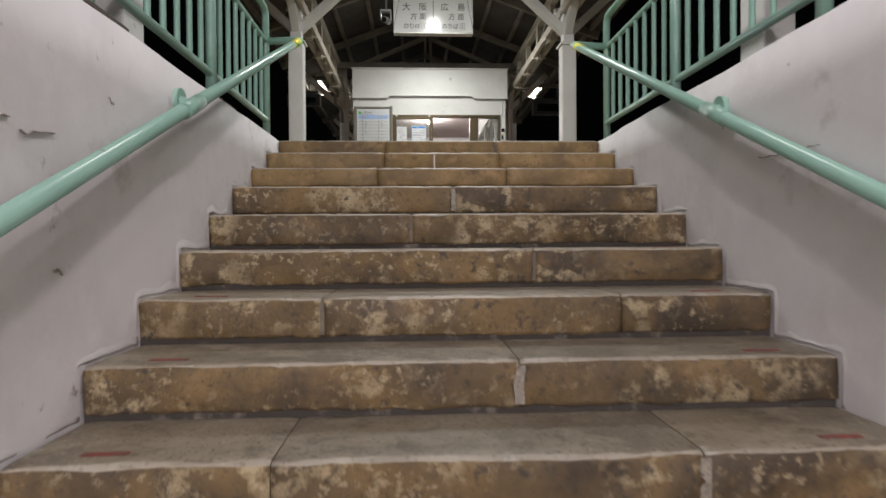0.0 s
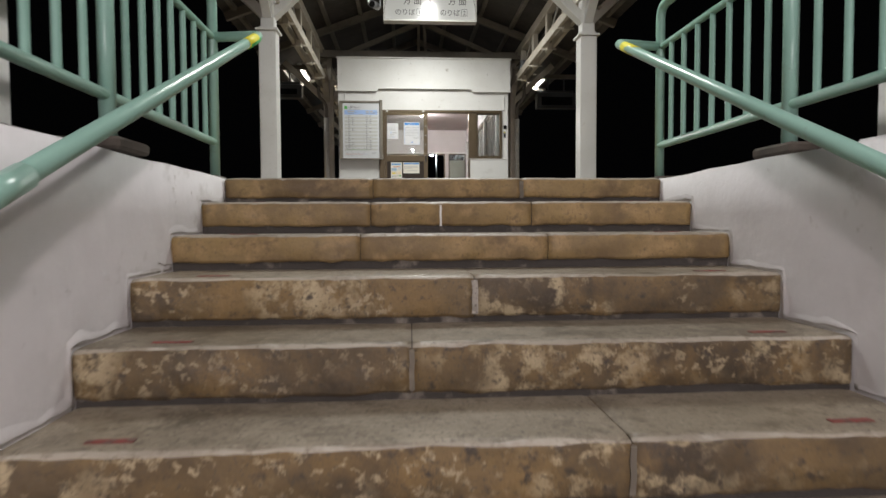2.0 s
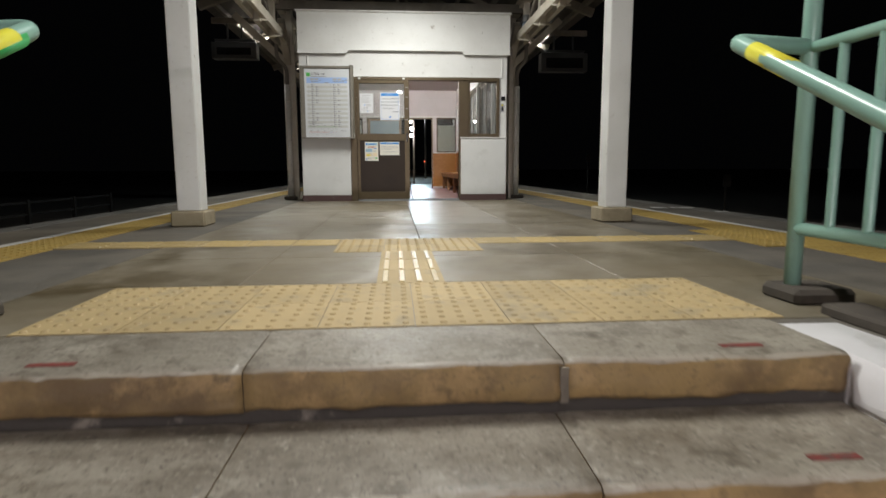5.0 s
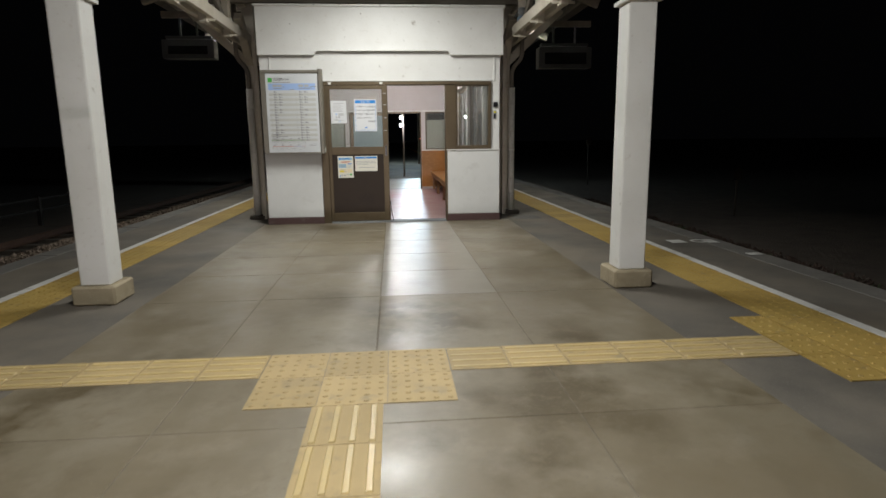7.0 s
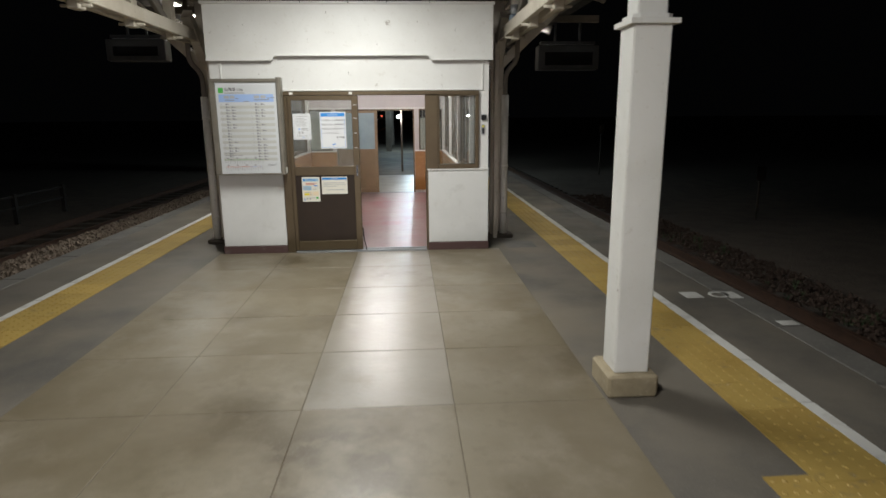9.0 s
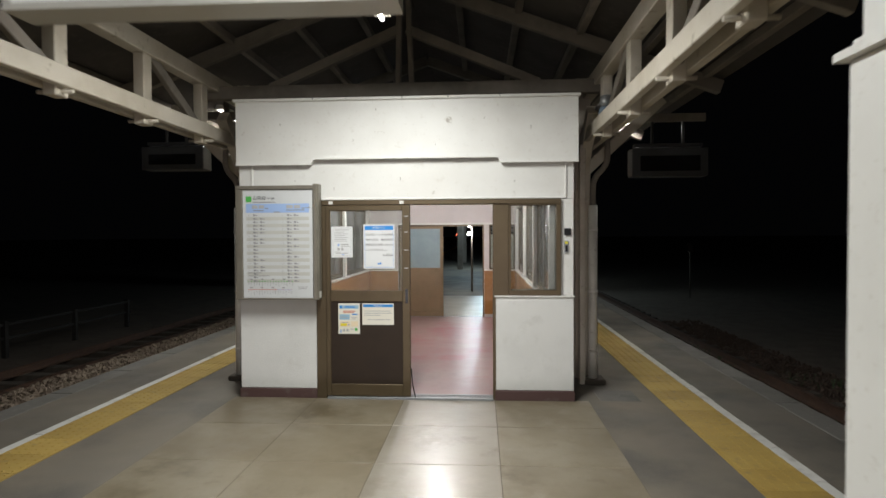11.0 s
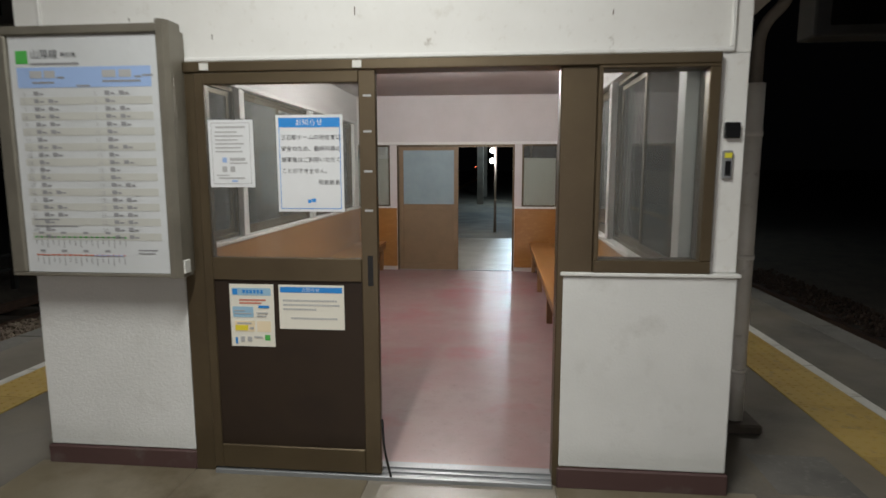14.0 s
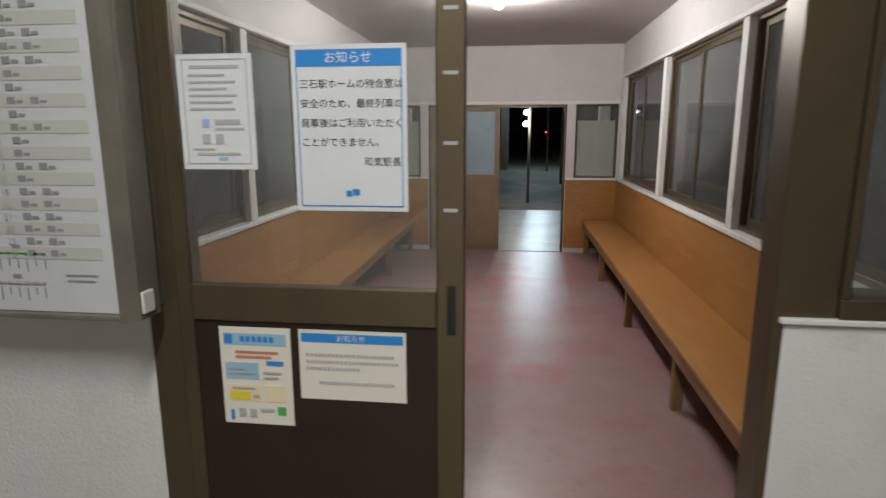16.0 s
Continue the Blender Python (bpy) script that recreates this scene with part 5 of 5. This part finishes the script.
tagged(part("print_line", grey, "print_grey", tb), kind="stuff")


def notice(name, x0, x1, z0, z1, y, label, material="paper", lean=0.0):
    n = thing(name, (x0 + x1) / 2, y, z0, label, "notice", "notices on the door")
    part("paper", flat(x0, x1, z0, z1, y), material, n)
    return n


def bars(rows, y):
    bm = bmesh.new()
    for x0, x1, z0, z1 in rows:
        flat(x0, x1, z0, z1, y, bm)
    return bm


NY = LY0 + 0.0128
nx, nz = 0.168, 1.668
n1 = notice("door_notice", nx, nx + 0.298, nz - 0.42, nz, NY, "white paper notice with a blue heading behind the door glass")
NF = NY - 0.0016
part("heading_band", flat(nx + 0.012, nx + 0.286, nz - 0.053, nz - 0.012, NF), "blue", n1)
lettering("heading_words", "お知らせ", 0.031, nx + 0.149, NF - 0.0015, nz - 0.043, "paper", n1)
for k, words in enumerate(("三石駅ホームの待合室は", "安全のため、最終列車の", "発車後はご利用いただく", "ことができません。")):
    lettering("notice_line", words, 0.0245, nx + 0.020, NF - 0.001, nz - 0.105 - 0.0485 * k, "ink", n1, "LEFT")
lettering("notice_line", "和気駅長", 0.0245, nx + 0.282, NF - 0.001, nz - 0.300, "ink", n1, "RIGHT")
bm = bars([(nx + 0.012, nx + 0.286, nz - 0.408, nz - 0.405), (nx + 0.012, nx + 0.0145, nz - 0.405, nz - 0.053), (nx + 0.2835, nx + 0.286, nz - 0.405, nz - 0.053), (nx + 0.135, nx + 0.150, nz - 0.382, nz - 0.366), (nx + 0.152, nx + 0.170, nz - 0.378, nz - 0.362)], NF)
part("border", bm, "blue", n1)
ax, az = -0.142, 1.650
n2 = notice("door_notice", ax, ax + 0.205, az - 0.295, az, NY, "white paper notice with small grey print behind the door glass")
bm = bars([(ax + 0.035, ax + 0.17, az - 0.036, az - 0.028)] + [(ax + 0.03, ax + random.uniform(0.13, 0.18), az - 0.056 - 0.017 * k, az - 0.050 - 0.017 * k) for k in range(6)]
          + [(ax + 0.095, ax + 0.165, az - 0.178, az - 0.165), (ax + 0.095, ax + 0.175, az - 0.192, az - 0.186), (ax + 0.03, ax + 0.09, az - 0.245, az - 0.240), (ax + 0.04, ax + 0.16, az - 0.258, az - 0.251)], NF)
for a, b, c, d in ((0.014, 0.191, 0.012, 0.0145), (0.014, 0.191, 0.278, 0.2805), (0.014, 0.0165, 0.0145, 0.278), (0.1885, 0.191, 0.0145, 0.278)):
    flat(ax + a, ax + b, az - d, az - c, NF, bm)
tagged(part("print_line", bm, "grey_ink", n2), kind="stuff")
for a, b, c, d, m in ((0.060, 0.080, 0.186, 0.164, "pale_blue"), (0.10, 0.125, 0.272, 0.263, "pale_blue"), (0.058, 0.080, 0.228, 0.203, "grey_ink"), (0.095, 0.117, 0.228, 0.203, "grey_ink")):
    part("picture", bars([(ax + a, ax + b, az - c, az - d)], NF), m, n2)
PY2 = LY0 + 0.0088
rx, rz = -0.080, 0.917
n3 = notice("door_flyer", rx, rx + 0.208, rz - 0.292, rz, PY2, "colourful paper flyer stuck on the dark door panel", "paper_warm")
PF = PY2 - 0.0016
part("heading_band", bars([(rx + 0.012, rx + 0.195, rz - 0.052, rz - 0.018), (rx + 0.012, rx + 0.11, rz - 0.155, rz - 0.105)], PF), "ad_blue", n3)
for r in [(rx + 0.015, rx + 0.038, rz - 0.048, rz - 0.022), (rx + 0.135, rx + 0.185, rz - 0.110, rz - 0.098), (rx + 0.02, rx + 0.03, rz - 0.28, rz - 0.25)] + [(rx + 0.062 + 0.017 * k, rx + 0.074 + 0.017 * k, rz - 0.042, rz - 0.026) for k in range(6)]:
    part("picture", bars([r], PF - 0.0013), "blue", n3)
tagged(part("print_line", bars([(rx + 0.045, rx + 0.17, rz - 0.078, rz - 0.070), (rx + 0.045, rx + 0.15, rz - 0.092, rz - 0.084)], PF), "route_red", n3), kind="stuff")
part("panel", bars([(rx + 0.018, rx + 0.115, rz - 0.222, rz - 0.172), (rx + 0.125, rx + 0.19, rz - 0.222, rz - 0.172)], PF), "ad_cream", n3)
part("panel", bars([(rx + 0.022, rx + 0.082, rz - 0.216, rz - 0.192)], PF - 0.0013), "ad_yellow", n3)
tagged(part("print_line", bars([(rx + 0.02, rx + 0.07, rz - 0.125, rz - 0.121), (rx + 0.02, rx + 0.10, rz - 0.138, rz - 0.134), (rx + 0.125, rx + 0.18, rz - 0.135, rz - 0.130), (rx + 0.125, rx + 0.17, rz - 0.150, rz - 0.145), (rx + 0.03, rx + 0.10, rz - 0.185, rz - 0.179),
                         (rx + 0.09, rx + 0.11, rz - 0.21, rz - 0.20), (rx + 0.045, rx + 0.065, rz - 0.268, rz - 0.245), (rx + 0.078, rx + 0.098, rz - 0.268, rz - 0.245), (rx + 0.11, rx + 0.15, rz - 0.25, rz - 0.243)], PF - 0.0026), "grey_ink", n3), kind="stuff")
part("picture", bars([(rx + 0.16, rx + 0.185, rz - 0.262, rz - 0.236)], PF), "leaf_green", n3)
qx, qz = 0.152, 0.917
n4 = notice("door_notice", qx, qx + 0.303, qz - 0.205, qz, PY2, "cream paper notice with a blue heading on the door panel", "paper_warm")
part("heading_band", flat(qx + 0.008, qx + 0.295, qz - 0.035, qz - 0.010, PF), "blue", n4)
lettering("heading_words", "お知らせ", 0.021, qx + 0.15, PF - 0.0015, qz - 0.030, "paper", n4)
tagged(part("print_line", bars([(qx + 0.02 + 0.012 * k, qx + 0.029 + 0.012 * k, z - 0.009, z) for z, a, b in ((qz - 0.068, 0, 21), (qz - 0.088, 0, 22), (qz - 0.108, 0, 13), (qz - 0.150, 3, 21)) for k in range(a, b)], PF), "grey_ink", n4), kind="stuff")

# small nails and runs of rust on the white boards, hooks on the moulding
rng = random.Random(5)
for x, z, h in ((0.30, 2.76, 0.02), (0.52, 2.12, 0.035), (0.08, 2.47, 0.015), (-0.12, 2.02, 0.02), (1.32, 2.66, 0.015), (1.75, 2.58, 0.03), (-0.62, 2.63, 0.018), (0.86, 2.42, 0.012), (1.6, 2.08, 0.02), (-0.5, 2.10, 0.014)):
    y = FRONT - 0.0575 if z > 2.3 else FRONT + 0.003
    part("rust_run", box(x - 0.0025, x + 0.0025, y, y + 0.004, z - h, z), "crack", fascia)
for x in (-0.30, 0.02, 0.55, 0.98, 1.46):
    part("hook", tube(bend([(x, FRONT - 0.05, 2.864), (x, FRONT - 0.088, 2.872), (x + 0.004, FRONT - 0.090, 2.845)], 0.01, 3), 0.003, 6), "black", fascia)
cover = solid("inspection_cover", box(2.40, 2.78, 11.98, 12.36, -0.02, -0.001, 0.004), "coping", "square concrete inspection cover in the asphalt", "cover", "structure")

box1 = thing("wall_switch", 2.09, FRONT, 1.56, "small dark grey switch box on the corner post", "switch")
part("case", box(2.062, 2.122, FRONT - 0.020, FRONT + 0.004, 1.557, 1.622, 0.004), "black", box1)
box2 = thing("key_box", 2.08, FRONT, 1.39, "small grey lock plate with a yellow mark", "lock")
part("plate", box(2.062, 2.100, FRONT - 0.014, FRONT + 0.004, 1.393, 1.508, 0.003), "grey_metal", box2)
part("slot", box(2.070, 2.092, FRONT - 0.017, FRONT - 0.0135, 1.405, 1.465), "black", box2)
part("yellow_mark", box(2.066, 2.096, FRONT - 0.0165, FRONT - 0.0135, 1.478, 1.498), "tape_yellow", box2)

# drain pipes at both front corners
for x, s in ((2.46, 1), (-1.36, -1)):
    d = thing("drain_pipe", x, 12.68, 0.0, "grey painted drain pipe with joint collars", "pipe", "drain pipes")
    part("pipe", tube(bend([(x, 12.68, 0.0), (x, 12.68, 2.15), (x + s * 0.16, 12.72, 2.30), (x + s * 0.16, 12.78, 3.1)], 0.12), 0.030, 14), "dark_timber", d)
    part("lower_sleeve", tube([(x, 12.68, 0.0), (x, 12.68, 1.87)], 0.046, 14), "pipe", d)
    for z in (0.32, 0.95, 1.60):
        part("collar", tube([(x, 12.68, z), (x, 12.68, z + 0.025)], 0.051, 14), "pipe", d)
    part("foot", box(x - 0.10, x + 0.12, 12.58, 12.80, -0.004, 0.05, 0.012), "sleeper", d)
    c = thing("cable_duct", x - s * 0.12, 12.62, 0.0, "narrow cream cable duct beside the drain pipe", "duct", "cable ducts")
    part("duct", box(x - s * 0.12 - 0.03, x - s * 0.12 + 0.03, 12.60, 12.66, -0.004, 2.5, 0.005), "timber", c)

# ---------------------------------------------------------------- tracks and distance
for k, (xr0, xr1) in enumerate(((5.0, 6.067), (-7.1, -6.03))):
    for x in (xr0, xr1):
        r = solid("rail", prism([(x - 0.06, -0.93), (x + 0.06, -0.93), (x + 0.06, -0.915), (x + 0.012, -0.90), (x + 0.012, -0.82), (x + 0.034, -0.81), (x + 0.034, -0.78), (x - 0.034, -0.78), (x - 0.034, -0.81), (x - 0.012, -0.82), (x - 0.012, -0.90), (x - 0.06, -0.915)], "y", -20, 150), "rail", "rusty steel running rail on the ballast", "rail", "", "rails")
    xm = (xr0 + xr1) / 2
    first = None
    y = 2.0
    while y < 44:
        if first is None:
            first = solid("sleeper", box(xm - 1.05, xm + 1.05, y, y + 0.22, -1.06, -0.935, 0.012), "sleeper", "weathered sleeper bedded in ballast", "sleeper", "", "sleepers", (xm, y, -1.06))
        else:
            copy_thing(first, pose(xm, y, -1.06))
        y += 0.66
# ballast stones near the platform
def stones(name, x0, x1, y0, y1, n, seed, lift=0.0, material="pebble"):
    rng = random.Random(seed)
    verts, faces = [], []
    base = [(1, 0, 0), (-1, 0, 0), (0, 1, 0), (0, -1, 0), (0, 0, 1), (0, 0, -1)]
    tri = [(0, 2, 4), (2, 1, 4), (1, 3, 4), (3, 0, 4), (2, 0, 5), (1, 2, 5), (3, 1, 5), (0, 3, 5)]
    for _ in range(n):
        x, y, r = rng.uniform(x0, x1), rng.uniform(y0, y1), rng.uniform(0.02, 0.045)
        z = -1.05 + rng.uniform(0.0, 0.10) + lift * max(0.0, min(1.0, (x - x0) / (x1 - x0) * 2.5))
        q = Euler((rng.uniform(0, 6), rng.uniform(0, 6), rng.uniform(0, 6))).to_matrix()
        o = len(verts)
        for b in base:
            v = q @ Vector([c * r * rng.uniform(0.7, 1.35) for c in b])
            verts.append((x + v.x, y + v.y, z + v.z))
        faces += [tuple(o + i for i in t) for t in tri]
    me = bpy.data.meshes.new(name)
    me.from_pydata(verts, [], faces)
    me.materials.append(M[material])
    return tagged(new(name, me), "brown ballast stones beside the platform", "ballast", "", "stuff")


bm = prism([(-5.6, -1.06), (-5.6, -1.04), (-4.5, -0.46), (EDGE_L - 0.01, -0.46), (EDGE_L - 0.01, -1.06)], "y", 2, 40)
solid("ballast_bank", bm, "gravel", "bank of brown ballast against the platform wall", "ballast")
stones("ballast", -5.6, EDGE_L - 0.05, 7, 22, 17000, 3, 0.58)
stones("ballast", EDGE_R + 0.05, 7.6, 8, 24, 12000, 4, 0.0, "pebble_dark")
rng = random.Random(9)
bm = bmesh.new()
for _ in range(420):
    x, y, h = rng.uniform(4.4, 7.4), rng.uniform(9, 20), rng.uniform(0.05, 0.2)
    if noise.noise(Vector((x * 0.8, y * 0.8, 3))) < 0.1:
        continue
    for k in range(5):
        a = rng.uniform(0, 6.28)
        d = Vector((math.cos(a), math.sin(a), 0))
        s = Vector((-d.y, d.x, 0)) * 0.006
        p = Vector((x, y, -1.0))
        m = p + d * h * 0.35 + Vector((0, 0, h))
        t = p + d * h * 0.9 + Vector((0, 0, h * 0.8))
        vs = [bm.verts.new(v) for v in (p - s, p + s, m + s, m - s, t)]
        bm.faces.new(vs[:4])
        bm.faces.new((vs[3], vs[2], vs[4]))
solid("weeds", bm, "weed", "low dark weeds between the rails", "weeds", "stuff")

for x, y, z in ((10.1, 19.3, 0.13), (9.9, 31.3, 1.0)):
    p = thing("marker_post", x, y, -1.05, "thin grey trackside marker post with a pale plate", "post", "trackside markers")
    part("post", tube([(x, y, -1.05), (x, y, z + 0.1)], 0.03, 8), "sleeper", p)
    part("plate", box(x - 0.12, x + 0.12, y - 0.05, y - 0.03, z - 0.18, z + 0.18, 0.005), "sleeper", p, "grey square plate")
fence = thing("far_fence", -9, 14, -1.05, "low weathered fence across the dark tracks", "fence")
for k in range(5):
    part("post", box(-9.05, -8.95, 14 + 2.2 * k, 14.1 + 2.2 * k, -1.05, -0.25), "old_fence", fence)
for z in (-0.62, -0.32):
    part("rail", box(-9.02, -8.98, 14, 23, z - 0.03, z + 0.03), "old_fence", fence)
# platform beyond the waiting room
for y in (33.5, 40):
    c = thing("far_column", 0.33, y, 0, "dark steel column far along the platform", "column", "far columns")
    part("post", box(0.20, 0.46, y - 0.13, y + 0.13, -0.004, 4.0, 0.01), "dark_timber", c)
p = thing("far_pole", 2.3, 27, 0, "thin dark pole beside the far platform edge", "pole")
part("pole", tube([(2.05, 27.5, -0.004), (2.05, 27.5, 3.0)], 0.035, 8), "dark_timber", p)
# invented post and glass for the far fill, hidden above the door head
ml = thing("mercury_lamp", 1.8, 33.0, 0, "added lamp out of view that brightens the far platform", "lamp")
part("post", tube(bend([(1.95, 33.1, -0.004), (1.95, 33.1, 3.75), (1.7, 33.0, 3.7)], 0.1), 0.04, 8), "dark_timber", ml)
bm = bmesh.new()
bmesh.ops.create_uvsphere(bm, u_segments=12, v_segments=8, radius=0.09)
bmesh.ops.translate(bm, vec=(1.7, 33.0, 3.58), verts=bm.verts)
part("lamp_glass", bm, "far_lamp", ml, "bright lamp glass")
post = thing("lamp_post", 1.03, 22.8, 0, "dark post with three bright white lamps on the far platform", "lamp post")
part("post", tube([(1.03, 22.85, -0.004), (1.03, 22.85, 2.3)], 0.03, 8), "dark_timber", post)
for x, y, z in FLOODS:
    bm = bmesh.new()
    bmesh.ops.create_uvsphere(bm, u_segments=12, v_segments=8, radius=0.05)
    bmesh.ops.translate(bm, vec=(x, y, z), verts=bm.verts)
    part("lamp_glass", bm, "far_lamp", post, "bright white lamp glass")
for x, y, z in ((4.0, 75, 1.4), (-2.2, 90, 1.7)):
    l = thing("signal_light", x, y, -1.05, "small red signal light far down the line", "signal", "far signals")
    part("post", tube([(x, y, -1.05), (x, y, z)], 0.05, 8), "dark_timber", l)
    bm = bmesh.new()
    bmesh.ops.create_uvsphere(bm, u_segments=8, v_segments=6, radius=0.07)
    bmesh.ops.translate(bm, vec=(x, y - 0.08, z), verts=bm.verts)
    part("glass", bm, "red_glow", l, "glowing red lens")
